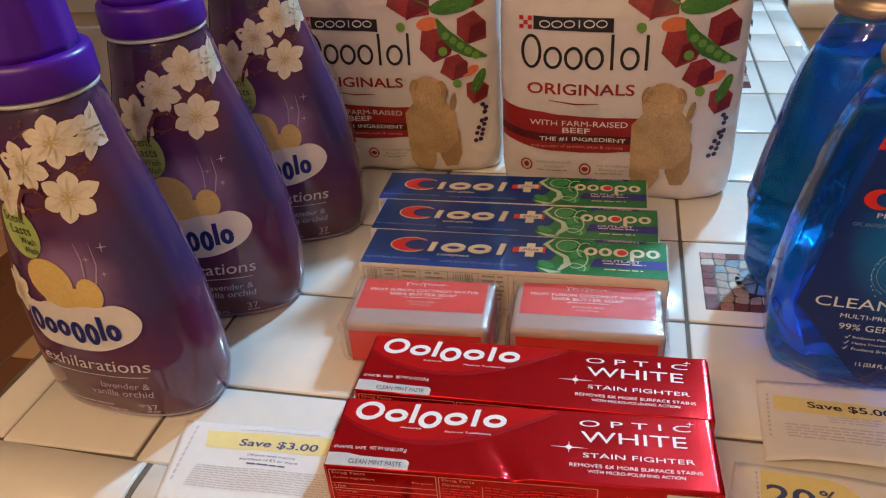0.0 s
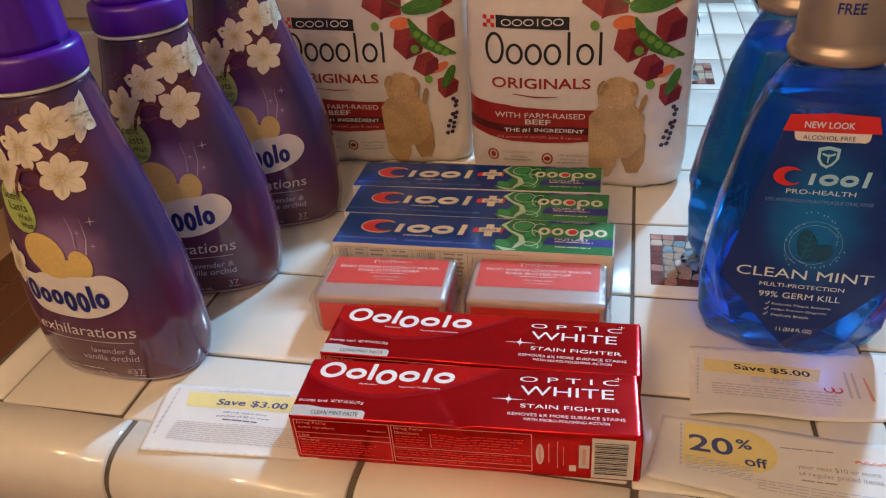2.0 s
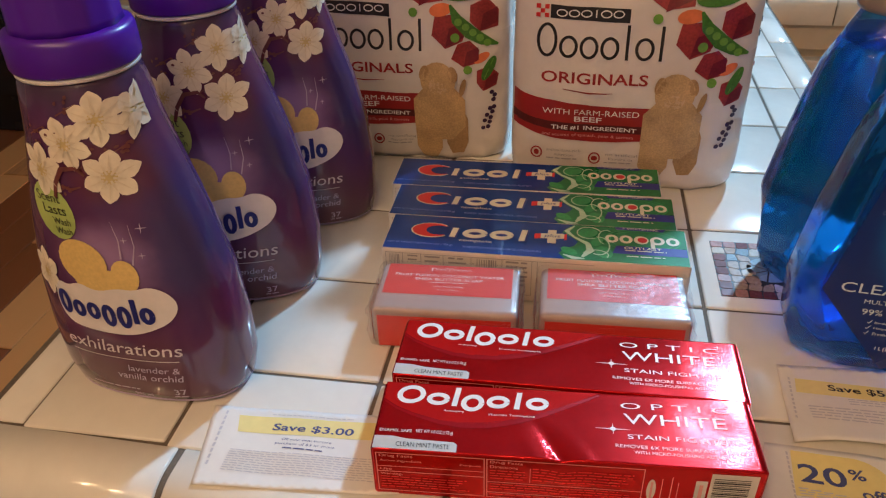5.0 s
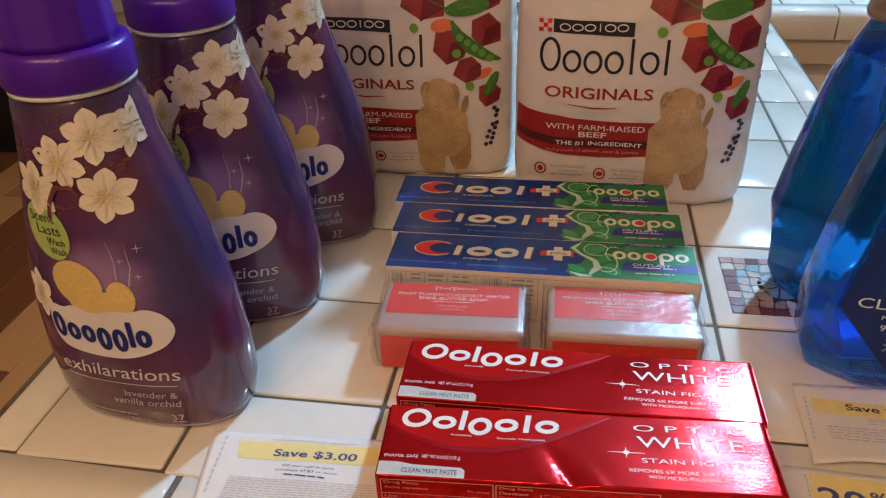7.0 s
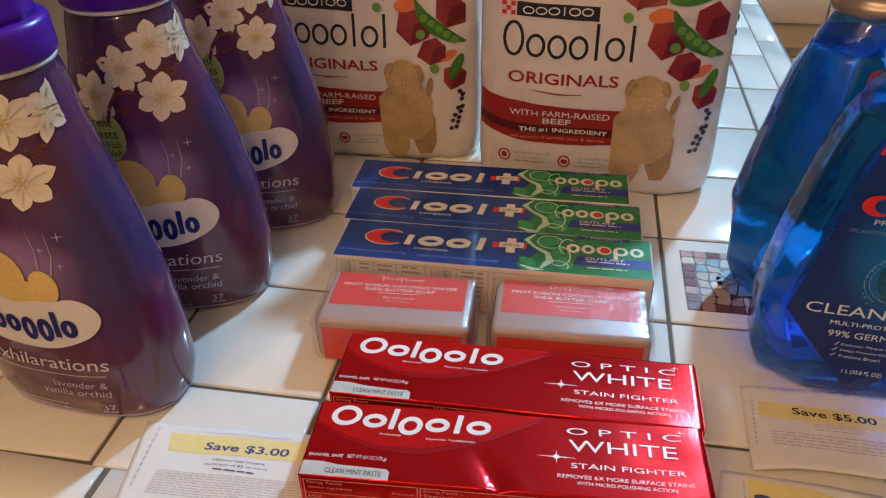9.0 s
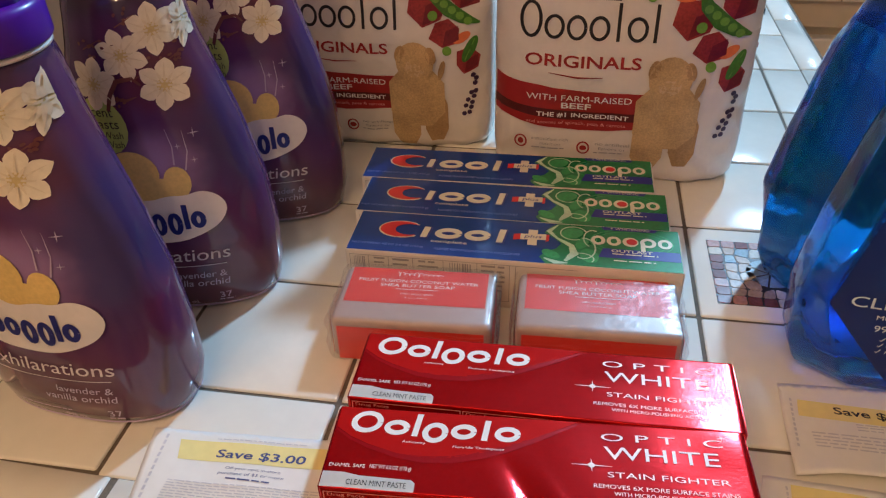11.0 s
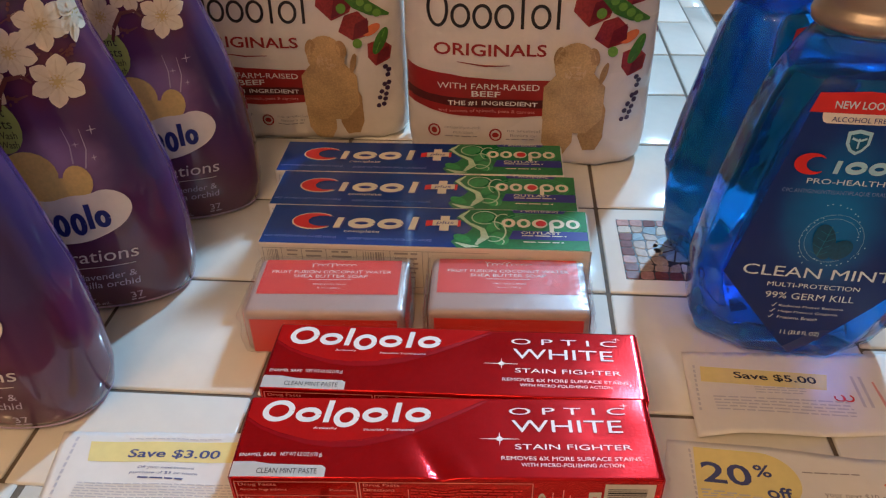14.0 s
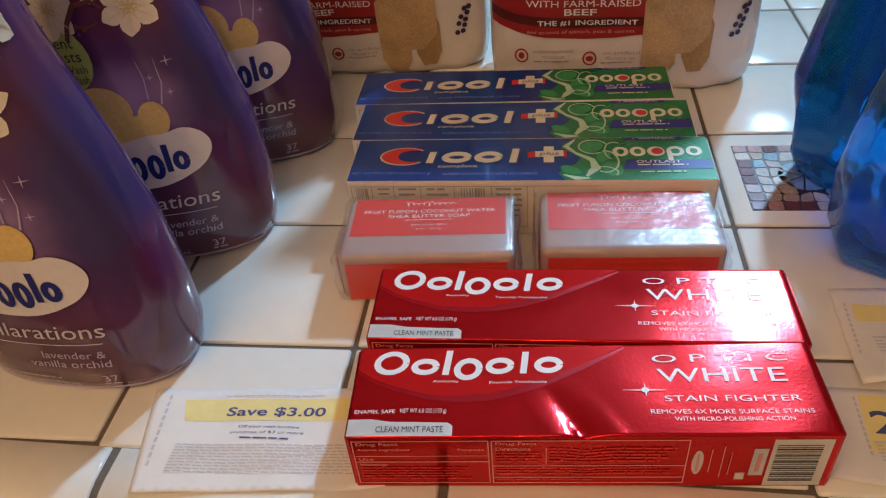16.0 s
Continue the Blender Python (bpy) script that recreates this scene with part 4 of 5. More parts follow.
    cloud = [(-0.0310, 0.0950), (-0.0240, 0.0925), (-0.0150, 0.0965), (-0.004, 0.0915), (0.010, 0.0955), (0.020, 0.0945), (0.030, 0.0975), (0.0400, 0.0920), (0.0440, 0.0820), (0.0380, 0.0715), (0.0250, 0.0650), (0.0120, 0.0610), (-0.002, 0.0605), (-0.018, 0.0615), (-0.0305, 0.0635), (-0.0360, 0.0720), (-0.0362, 0.0850)]
    printed("white_cloud", poly(soften(cloud)), sn_front, CLOUD, t, "white cloud field", 0.0011, F)
    spec = [("c", 1.0, 1.0), ("n", 1.0, 0.7), ("n", 1.0, 0.7), ("g", 1.0, 0.7), ("g", 1.0, 0.7), ("i", 0.45, 1.0), ("o", 1.0, 0.7)]
    printed("maker_mark", mark(spec, -0.0350, 0.0300, 0.0705, 0.0885, 0.0034), sn_front, NAVY_INK, t, "navy maker's mark in plain shapes", 0.0015, F)
    printed("lettering", words("exhilarations", -0.0400, 0.0390, 0.0445, 0.0540, 0.0002, 0.15) + [rect(-0.038, 0.036, 0.0400, 0.0405)], sn_front, LILAC_PALE, t, "pale lilac lettering", 0.0006, F)
    printed("fine_lettering", words("lavender &", 0.0005, 0.0345, 0.0300, 0.0350, 0.0001, 0.15) + words("vanilla orchid", -0.0090, 0.0350, 0.0232, 0.0284, 0.0001, 0.15) + words("37", 0.0265, 0.0345, 0.0105, 0.0160, 0.0002) + bars(0.0255, 0.0355, 0.0070, 0.0092, 1, seed=31) + bars(-0.032, 0.004, 0.0120, 0.0140, 1, seed=32) + words("946 mL", -0.002, 0.012, 0.0070, 0.0100, 0.0001), sn_front, LILAC_INK, t, lift=0.0006, fine=F)
    printed("sparkle", [ribbon([(u - s, v), (u, v), (u + s, v)], [0.0001, 0.0007, 0.0001]) for u, v, s in ((0.032, 0.1352, 0.003), (0.022, 0.128, 0.002), (0.030, 0.118, 0.002))] + [ribbon([(u, v - s), (u, v), (u, v + s)], [0.0001, 0.0007, 0.0001]) for u, v, s in ((0.032, 0.1352, 0.003), (0.022, 0.128, 0.002), (0.030, 0.118, 0.002))]
            + [ribbon([(0.018, 0.116), (0.019, 0.128), (0.017, 0.140)], [0.001, 0.0006, 0.0001]), ribbon([(0.024, 0.112), (0.027, 0.124), (0.026, 0.138)], [0.001, 0.0006, 0.0001])], sn_front, LILAC_INK, t, lift=0.0007)
    return t


MW = [(0.0, 0.045, 0.024), (0.004, 0.053, 0.030), (0.02, 0.0595, 0.0345), (0.05, 0.0615, 0.036), (0.10, 0.055, 0.034), (0.15, 0.045, 0.031), (0.175, 0.0385, 0.029), (0.19, 0.0325, 0.0272), (0.200, 0.025, 0.024), (0.209, 0.02, 0.02)]


def mw_edge(z):
    """Where the flat front panel ends, as a share of the half width: a pointed shield outline."""
    return float(np.interp(z, (0.0, 0.02, 0.0675, 0.177, 0.2), (0.42, 0.56, 0.87, 0.68, 0.60)))


def mw_depth(q, z):
    """The bottle is flat in front, with slanting facets to narrow sides."""
    q, q0 = abs(q), mw_edge(z)
    if q < q0:
        return 1 - 0.04 * q * q
    return 1 - 0.04 * q0 * q0 - 0.56 * min(1.0, (q - q0) / (1 - q0))


def mw_front(u, v, lift):
    z = min(max(v, 0.001), 0.197)
    a, b = table(MW, z)
    q = max(-0.995, min(0.995, u / a))
    k = 0.003
    slope = (mw_depth(q + k, z) - mw_depth(q - k, z)) / (2 * k) * b / a
    return Vector((q * a, -b * mw_depth(q, z), z)) + Vector((-slope, -1, 0)).normalized() * lift


def mw_ring(a, b, z, blend):
    """Cross-section of the bottle; blend 1: round, as at the neck."""
    q0 = mw_edge(z)
    half = [q0 * k for k in (0.0, 0.25, 0.5, 0.75, 0.96)] + [q0 + (1 - q0) * k for k in (0.06, 0.3, 0.55, 0.8, 0.95, 1.0)]
    qs = [-q for q in half[:0:-1]] + half
    pts = [(q * a, -b * mw_depth(q, z) * (1 - 0.25 * (abs(q) == 1))) for q in qs]
    pts += [(-x, -y) for x, y in pts]
    out = []
    for x, y in pts:
        t = math.atan2(y / b, x / a)
        out.append((x * (1 - blend) + a * math.cos(t) * blend, y * (1 - blend) + b * math.sin(t) * blend))
    return out


def rinse(m, label, tab=False):
    t = thing("mouthwash_bottle", m, label, "bottle", "mouthwash bottles")
    def rings(z0, z1, n):
        out = []
        for z in np.linspace(z0, z1, n):
            a, b = table(MW, z)
            out.append((z, mw_ring(a, b, z, min(1.0, max(0.0, (z - 0.165) / 0.025)))))
        return out

    part("bottle", loft(rings(0, 0.1835, 38)), BLUE_RINSE, t, "clear bottle full of blue rinse", smooth=True)
    part("neck", loft(rings(0.1838, 0.209, 10), close_bottom=False), CLEAR_NECK, t, "empty clear blue neck above the rinse", smooth=True)
    cap = part("cap", lathe([(0.023, 0.2030), (0.0275, 0.2040), (0.0285, 0.2075), (0.0275, 0.2115), (0.0252, 0.213), (0.025, 0.216), (0.0245, 0.254), (0.022, 0.257)], 48), CAP_GOLD, t, "champagne plastic cap", smooth=True)

    def round_cap(u, v, lift):
        return Vector(((0.0249 + lift) * math.sin(u / 0.0249), -(0.0249 + lift) * math.cos(u / 0.0249), v))

    printed("cap_lettering", words("ALCOHOL", -0.0125, 0.0125, 0.2425, 0.2485, 0.0003) + words("FREE", -0.0085, 0.0055, 0.2330, 0.2390, 0.0003), round_cap, NAVY_INK, cap, fine=0.004)
    F = 0.006
    printed("label", poly([(0, 0.006), (0.0500, 0.0675), (0.0230, 0.1770), (-0.0230, 0.1770), (-0.0500, 0.0675)]), mw_front, LABEL_NAVY, t, "dark navy pointed label", 0.0005, F)
    # small plain coral patch over the label's left edge, on one bottle only
    if tab:
        printed("coral_patch", poly([(-0.0440, 0.0860), (-0.0350, 0.0860), (-0.0340, 0.0960), (-0.0420, 0.0960)]), mw_front, CORAL, t, "small coral patch at the label's edge", 0.0009, F)
    printed("red_banner", poly([(-0.0262, 0.1670), (0.0262, 0.1670), (0.0232, 0.1770), (0.0, 0.1785), (-0.0232, 0.1770)]), mw_front, RED_BRIGHT, t, "red banner", 0.0010, F)
    printed("white_tab", poly([(-0.0170, 0.1614), (0.0185, 0.1614), (0.0202, 0.1624), (0.0208, 0.1645), (0.0210, 0.1669), (-0.0198, 0.1669), (-0.0195, 0.1645), (-0.0188, 0.1624)]), mw_front, CLOUD, t, "white tab", 0.0010, F)
    printed("banner_lettering", words("NEW LOOK", -0.0150, 0.0115, 0.1695, 0.1735, 0.0003), mw_front, INK_ICE, t, lift=0.0014, fine=F)
    printed("tab_lettering", words("ALCOHOL FREE", -0.0150, 0.0130, 0.1625, 0.1652, 0.0002), mw_front, NAVY_INK, t, lift=0.0014, fine=F)
    shield = [(-0.0055, 0.1575), (0.0, 0.1590), (0.0065, 0.1575), (0.0063, 0.1510), (0.0035, 0.1470), (0.0005, 0.1450), (-0.0030, 0.1470), (-0.0053, 0.1510)]
    printed("shield", poly(shield), mw_front, CYAN_INK, t, "pale shield", 0.0012, F)
    printed("shield_heart", poly([(0.0005 + (a - 0.0005) * 0.72, 0.152 + (b - 0.152) * 0.72) for a, b in shield]), mw_front, LABEL_TEAL, t, lift=0.0015, fine=F)
    printed("shield_sign", Group([ribbon([(-0.003, 0.1545), (0.0005, 0.153), (0.004, 0.1545)], 0.0012), ribbon([(0.0005, 0.1545), (0.0005, 0.1490)], 0.0009)]), mw_front, CYAN_INK, t, lift=0.0019)
    printed("red_swoosh", crescent(-0.0190, 0.1390, 0.0085, 0.0062), mw_front, RED_BRIGHT, t, "red hook shape", 0.0016)
    spec = [("s", 1.15, 1.0), ("i", 0.55, 0.75), ("o", 0.95, 0.75), ("o", 0.9, 0.75), ("i", 0.6, 1.0)]
    printed("maker_mark", mark(spec, -0.0235, 0.0265, 0.1340, 0.1440, 0.0026, 0.15), mw_front, CYAN_INK, t, "pale maker's mark in plain shapes", 0.0013, F)
    printed("lettering", words("PRO-HEALTH", -0.0190, 0.0195, 0.1278, 0.1308, 0.0002) + words("CLEAN MINT", -0.0400, 0.0400, 0.0680, 0.0750, 0.0006) + words("MULTI-PROTECTION", -0.0250, 0.0250, 0.0610, 0.0640, 0.0002) + words("99% GERM KILL", -0.0245, 0.0240, 0.0528, 0.0572, 0.0004)
            + words("Reduces Plaque Bacteria", -0.0155, 0.0200, 0.0462, 0.0485, 0.0001) + words("Helps Prevent Gingivitis", -0.0150, 0.0180, 0.0418, 0.0441, 0.0001) + words("Freshens Breath", -0.0145, 0.0080, 0.0374, 0.0397, 0.0001) + words("1 L (33.8 FL OZ)", -0.0100, 0.0120, 0.0245, 0.0285, 0.0003)
            + [ribbon([(-0.0195, b + 0.001), (-0.0187, b), (-0.0170, b + 0.0028)], 0.0005) for b in (0.0464, 0.0420, 0.0376)], mw_front, INK_ICE, t, "white lettering", 0.0014, F)
    printed("small_print", words("CPC ANTIGINGIVITIS/ANTIPLAQUE ORAL RINSE", -0.0300, 0.0300, 0.1215, 0.1242, 0.0001), mw_front, BLUE_LINES, t, lift=0.0012, fine=F)
    printed("mint_halo", [arc(0.002, 0.0935, r, r, 20 - 60 * k, 300 - 60 * k, 0.00016) for k, r in enumerate((0.0140, 0.0165))] + [oval(0.002 + 0.0185 * math.cos(k * 2.4) * (0.7 + 0.05 * (k % 7)), 0.0950 + 0.022 * math.sin(k * 2.4) * (0.7 + 0.05 * (k % 7)), 0.0004, 0.0004, n=6) for k in range(34)], mw_front, CYAN_INK, t, lift=0.0012)
    printed("mint_leaf", [oval(-0.0015, 0.0925, 0.0060, 0.0115, 12), oval(0.0080, 0.0880, 0.0055, 0.0070, -40)], mw_front, LEAF_DARK, t, "dark mint leaf", 0.0013, F)
    printed("leaf_vein", [ribbon([(-0.0035, 0.083), (0.0005, 0.103)], 0.0004)] + [ribbon([(-0.0032 + 0.0009 * k, 0.084 + 0.0045 * k), (-0.0032 + 0.0009 * k + s * 0.0045, 0.0865 + 0.0045 * k)], 0.0003) for k in range(4) for s in (-1, 1)], mw_front, LEAF_EDGE, t, lift=0.0017)
    return t


BAG = [(0.0, 0.097, 0.040), (0.005, 0.1025, 0.045), (0.03, 0.1045, 0.049), (0.10, 0.1045, 0.052), (0.17, 0.1035, 0.049), (0.205, 0.100, 0.039), (0.232, 0.096, 0.019), (0.246, 0.096, 0.006), (0.252, 0.096, 0.003)]


def bag_crease(x, y, z, seed):
    k = noise.noise(Vector((x * 28 + seed, y * 28, z * 16 + 3))) + 0.5 * noise.noise(Vector((x * 70 + seed, y * 20, z * 60)))
    low = max(0.0, 1 - z / 0.035)
    side = max(0.0, min(1.0, (abs(x) - 0.080) / 0.02))
    return k * (0.0022 + 0.0040 * low + 0.0030 * side)


def food_bag(m, label, seed, dv):
    t = thing("dog_food_bag", m, label, "bag", "dog food bags")

    def shell(q, back, z):
        a, b = table(BAG, z)
        y = b * max(0.0, 1 - abs(q) ** 4.2) ** (1 / 4.2) * (1 if back else -1)
        return Vector((q * a, y + bag_crease(q * a, y, z, seed), z))

    bm = bmesh.new()
    cols = [(math.sin(s), False) for s in np.linspace(-math.pi / 2, math.pi / 2, 45)]
    cols += [(math.sin(s), True) for s in np.linspace(math.pi / 2, -math.pi / 2, 45)[1:-1]]
    rows = [[bm.verts.new(shell(q, back, z)) for q, back in cols] for z in np.linspace(0, 0.252, 66)]
    n = len(cols)
    for a, b in zip(rows, rows[1:]):
        for i in range(n):
            bm.faces.new((a[i], a[(i + 1) % n], b[(i + 1) % n], b[i]))
    bm.faces.new(rows[0][::-1])
    bm.faces.new(rows[-1])
    part("bag", bm, BAG_FILM, t, "glossy white film", smooth=True)
    part("top_seal", box(-0.096, 0.096, -0.0042, 0.0042, 0.246, 0.260, 0.0012, 1), BAG_FILM, t)

    def front(u, v, lift):
        v = min(max(v + dv, 0.002), 0.250)
        a, b = table(BAG, v)
        q = max(-0.998, min(0.998, u / a))
        p = shell(q, False, v)
        nx = math.copysign(abs(q) ** 3.2, q) / a
        ny = -max(0.0, 1 - abs(q) ** 4.2) ** (3.2 / 4.2) / b
        return p + Vector((nx, ny, 0)).normalized() * lift

    F = 0.006
    K = 0.0006
    printed("check_print", [rect(-0.0835 + i * 0.0036, -0.0799 + i * 0.0036, 0.1602 + j * 0.0036, 0.1638 + j * 0.0036) for i in range(3) for j in range(3) if (i + j) % 2 == 0], front, RED_BRIGHT, t, lift=K)
    printed("black_plate", poly([(-0.0715, 0.1600), (-0.006, 0.1575), (-0.006, 0.1690), (-0.0715, 0.1712)]), front, INK_BLACK, t, "black name plate", K, F)
    printed("plate_mark", mark([("o", 1, 1), ("n", 1, 1), ("o", 1, 1), ("i", 0.6, 1), ("n", 1, 1), ("o", 1, 1)], -0.067, -0.0105, 0.1615, 0.1680, 0.0010), front, INK_WHITE, t, lift=K * 2, fine=F)
    spec = [("o", 1.0, 1.0), ("o", 0.9, 0.66), ("n", 0.9, 0.66), ("o", 0.9, 0.66), ("i", 0.6, 1.0), ("n", 0.9, 0.66), ("i", 0.5, 1.0)]
    printed("name_mark", mark(spec, -0.0830, 0.0265, 0.1265, 0.1560, 0.0026), front, INK_BLACK, t, "tall black mark in plain shapes", K, F)
    printed("red_lettering", words("ORIGINALS", -0.0770, 0.0140, 0.1045, 0.1145, 0.0010) + [ribbon([(-0.058, 0.0990), (-0.035, 0.0965), (-0.0150, 0.0972)], [0.0004, 0.0014, 0.0004])], front, RED_INK, t, "dark red lettering", K, F)
    band = [(-0.1005, 0.0930), (-0.080, 0.0895), (-0.055, 0.0868), (-0.030, 0.0850), (-0.010, 0.0842), (0.0260, 0.0845)]
    low = [(0.0260, 0.0535), (-0.010, 0.0500), (-0.030, 0.0492), (-0.055, 0.0505), (-0.080, 0.0540), (-0.1010, 0.0600)]
    printed("red_band", poly(band + low), front, RED_INK, t, "deep red band", K, F)
    printed("dark_band", poly([(-0.1008, 0.0735), (-0.080, 0.0690), (-0.040, 0.0665), (0.0255, 0.0672), (0.0255, 0.0600), (-0.040, 0.0585), (-0.080, 0.0615), (-0.1010, 0.0655)]), front, BROWN_BAND, t, "dark brown brush strip", K * 1.5, F)
    printed("band_lettering", words("WITH FARM-RAISED", -0.0745, 0.0100, 0.0758, 0.0810, 0.0004) + words("BEEF", -0.0460, -0.0220, 0.0690, 0.0742, 0.0004) + words("THE #1 INGREDIENT", -0.0660, 0.0090, 0.0608, 0.0652, 0.0003), front, INK_WHITE, t, "white lettering", K * 2.5, F)
    printed("band_small_print", words("and accents of spinach, peas & carrots", -0.0740, 0.0070, 0.0535, 0.0572, 0.0001), front, INK_PINK, t, lift=K * 2, fine=F)
    printed("seal", [Group([loop(-0.0785, 0.0345, 0.0055, 0.0062, 0.0014), oval(-0.0785, 0.0345, 0.0024, 0.0030)]), Group([loop(-0.0255, 0.0325, 0.0055, 0.0062, 0.0014), oval(-0.0255, 0.0325, 0.0030, 0.0024)])], front, RED_INK, t, "round red seal", K, F)
    printed("seal_print", words("antioxidant-rich", -0.0695, -0.0385, 0.0375, 0.0405) + words("nutrition", -0.0620, -0.0450, 0.0330, 0.0358) + bars(-0.069, -0.040, 0.0282, 0.0310, 1, seed=51) + words("no artificial", -0.0155, 0.0125, 0.0358, 0.0385) + words("flavors or", -0.0130, 0.0100, 0.0315, 0.0342) + bars(-0.0165, 0.0135, 0.0270, 0.0295, 1, seed=52), front, INK_GREY, t, lift=K, fine=F)
    # plain tan shapes
    blocks = [([(0.0444, 0.0193), (0.0654, 0.0193), (0.0654, 0.0713), (0.0444, 0.0713)], TAN_MID), ([(0.0133, 0.0357), (0.0631, 0.0357), (0.0631, 0.0934), (0.0133, 0.0934)], TAN_PRINT), ([(0.0139, 0.0136), (0.0399, 0.0136), (0.0399, 0.0649), (0.0139, 0.0649)], TAN_PRINT)]
    for k, (pts, m) in enumerate(blocks):
        printed("tan_shape", [Group([poly(soften([(p[0], p[1]) for p in pts], 1))])], front, m, t, "plain tan patch", K * (2.2 + 0.3 * k), F)
    for q, m in (((0.0608, 0.0912, 0.0026, 0.0095, -14), TAN_MID), ((0.0376, 0.0983, 0.0168, 0.0185, 0), TAN_PRINT), ((0.0246, 0.1055, 0.0045, 0.0080, -12), TAN_MID), ((0.0518, 0.1048, 0.0045, 0.0080, 12), TAN_MID), ((0.0376, 0.0926, 0.0090, 0.0085, 0), TAN_PALE)):
        printed("tan_shape", [Group([oval(*q)])], front, m, t, "plain tan patch", K * 4, F)

    def chunk(cu, cv, r, k):
        q = random.Random(k)
        return poly([(cu + r * q.uniform(0.8, 1.1) * math.cos(a), cv + r * 1.05 * q.uniform(0.8, 1.1) * math.sin(a)) for a in np.linspace(0.3, 6.58, 6, endpoint=False)])

    beef = [(0.0260, 0.1880, 0.0230, 1), (0.0490, 0.1460, 0.0170, 2), (0.0800, 0.1590, 0.0160, 3), (0.0650, 0.1240, 0.0140, 4), (0.0830, 0.0990, 0.0115, 5), (0.0840, 0.1900, 0.012, 6)]
    printed("beef_cube", [Group([chunk(*b)]) for b in beef], front, BEEF, t, "red meat cube", K, F)
    printed("beef_shade", [Group([poly([(u - r * 0.2, v - r * 0.9), (u + r * 0.8, v - r * 0.4), (u + r * 0.75, v + r * 0.45), (u, v + r * 0.1)])]) for u, v, r, k in beef], front, BEEF_DARK, t, lift=K * 1.6, fine=F)
    printed("spinach_leaf", [Group([oval(0.0640, 0.1800, 0.0200, 0.0075, 8)]), Group([oval(0.0850, 0.1095, 0.0045, 0.0125, -25)]), ribbon([(0.030, 0.186), (0.050, 0.178)], [0.0006, 0.002])], front, SPINACH, t, "green spinach leaf", K * 2, F)
    printed("pea_pod", ribbon([(0.0500, 0.1690), (0.0560, 0.1560), (0.0680, 0.1440), (0.0800, 0.1370), (0.0930, 0.1320)], [0.002, 0.010, 0.013, 0.010, 0.002]), front, SPINACH, t, "green pea pod", K * 2, F)
    printed("pea", [Group([oval(0.0575 + 0.0065 * k, 0.1535 - 0.0048 * k, 0.0034, 0.0034)]) for k in range(5)] + [Group([oval(u, v, 0.0040, 0.0042)]) for u, v in ((0.0545, 0.1395), (0.0660, 0.1090), (0.0160, 0.1620))], front, PEA, t, "green pea", K * 2.6, F)
    printed("leaf_vein", [ribbon([(0.046, 0.1775), (0.082, 0.1830)], 0.0007), ribbon([(0.081, 0.100), (0.089, 0.119)], 0.0006)], front, PEA, t, lift=K * 2.6)
    printed("carrot_slice", [Group([oval(0.0415, 0.1645, 0.0105, 0.0060, 10)]), Group([oval(0.0785, 0.1200, 0.0080, 0.0040, 30)])], front, CARROT, t, "orange carrot slice", K * 1.6, F)
    printed("berry", [Group([oval(u, v, 0.0021, 0.0023, n=12)]) for u, v in ((0.0880, 0.0855), (0.0905, 0.0820), (0.0895, 0.0775), (0.0900, 0.0700), (0.0865, 0.0690), (0.0885, 0.0650), (0.0835, 0.0620), (0.0870, 0.0590), (0.0815, 0.0560), (0.0860, 0.0540), (0.0800, 0.0480), (0.0845, 0.0490))], front, BERRY, t, "dark berry", K, F)

    def flank(u, v, lift):
        p = shell(0.9990, False, v)
        return (p.x + lift + 0.001, u, v)

    printed("side_print", bars(-0.012, 0.012, 0.13, 0.155, 2, seed=55), flank, INK_BLACK, t, lift=0.0012)
    printed("side_line", bars(-0.012, 0.012, 0.105, 0.115, 1, seed=56), flank, RED_INK, t, lift=0.0012)
    return t


# ---- coupons ----


def coupon(label, outline, wave, seed):
    """A thin slip of paper: outline in the counter's plane, wave: its height over the tiles."""
    cx = sum(p[0] for p in outline) / len(outline)
    cy = sum(p[1] for p in outline) / len(outline)
    t = thing("coupon", pose(cx, cy, 0), label, "coupon", "coupons")

    def top(u, v, lift):
        return Vector((u - cx, v - cy, wave(u, v) + lift))

    sheet = printed("paper", poly(outline), top, PAPER, t, "thin white paper", 0.0002, 0.006)
    solid = sheet.modifiers.new("thickness", "SOLIDIFY")
    solid.thickness = 0.00018
    return t, top


# ---- what stands where ----
red_a = red_box(pose(-0.1005, -0.1665, 0, 0, 0, 3.2), "shiny red foil toothpaste box with a dented front edge", True)
red_b = red_box(pose(-0.1005, -0.1115, 0, 0, 0, 0.8), "shiny red foil toothpaste box behind the dented one", False)
blue_box(pose(-0.1290, 0.0150, 0, 0, 0, 0.2), "blue and green toothpaste box behind the soap bars")
blue_box(pose(-0.1345, 0.0634, 0, 0, 0, 0.0), "blue and green toothpaste box between two others")
blue_box(pose(-0.1425, 0.1130, 0, 0, 0, 0.6), "blue and green toothpaste box in front of the bags")
soap(pose(-0.186, -0.0435, 0, 0, 0, 2.5), "boxed soap bar in clear film with coral label", 1)
soap(pose(-0.0705, -0.0365, 0, 0, 0, 1.5), "boxed soap bar in clear film with coral label", 7)
softener(pose(-0.371, -0.114, 0, 0, 0, -4), "dark purple softener bottle with violet cap near the counter edge")
softener(pose(-0.359, -0.008, 0, 0, 0, 11), "dark purple softener bottle standing between two others")
softener(pose(-0.342, 0.103, 0, 0, 0, 13), "dark purple softener bottle beside the dog food bags")
rinse(pose(0.105, -0.03, 0.0006, 0, 0, -4), "clear blue mouthwash bottle with champagne cap on a coupon")
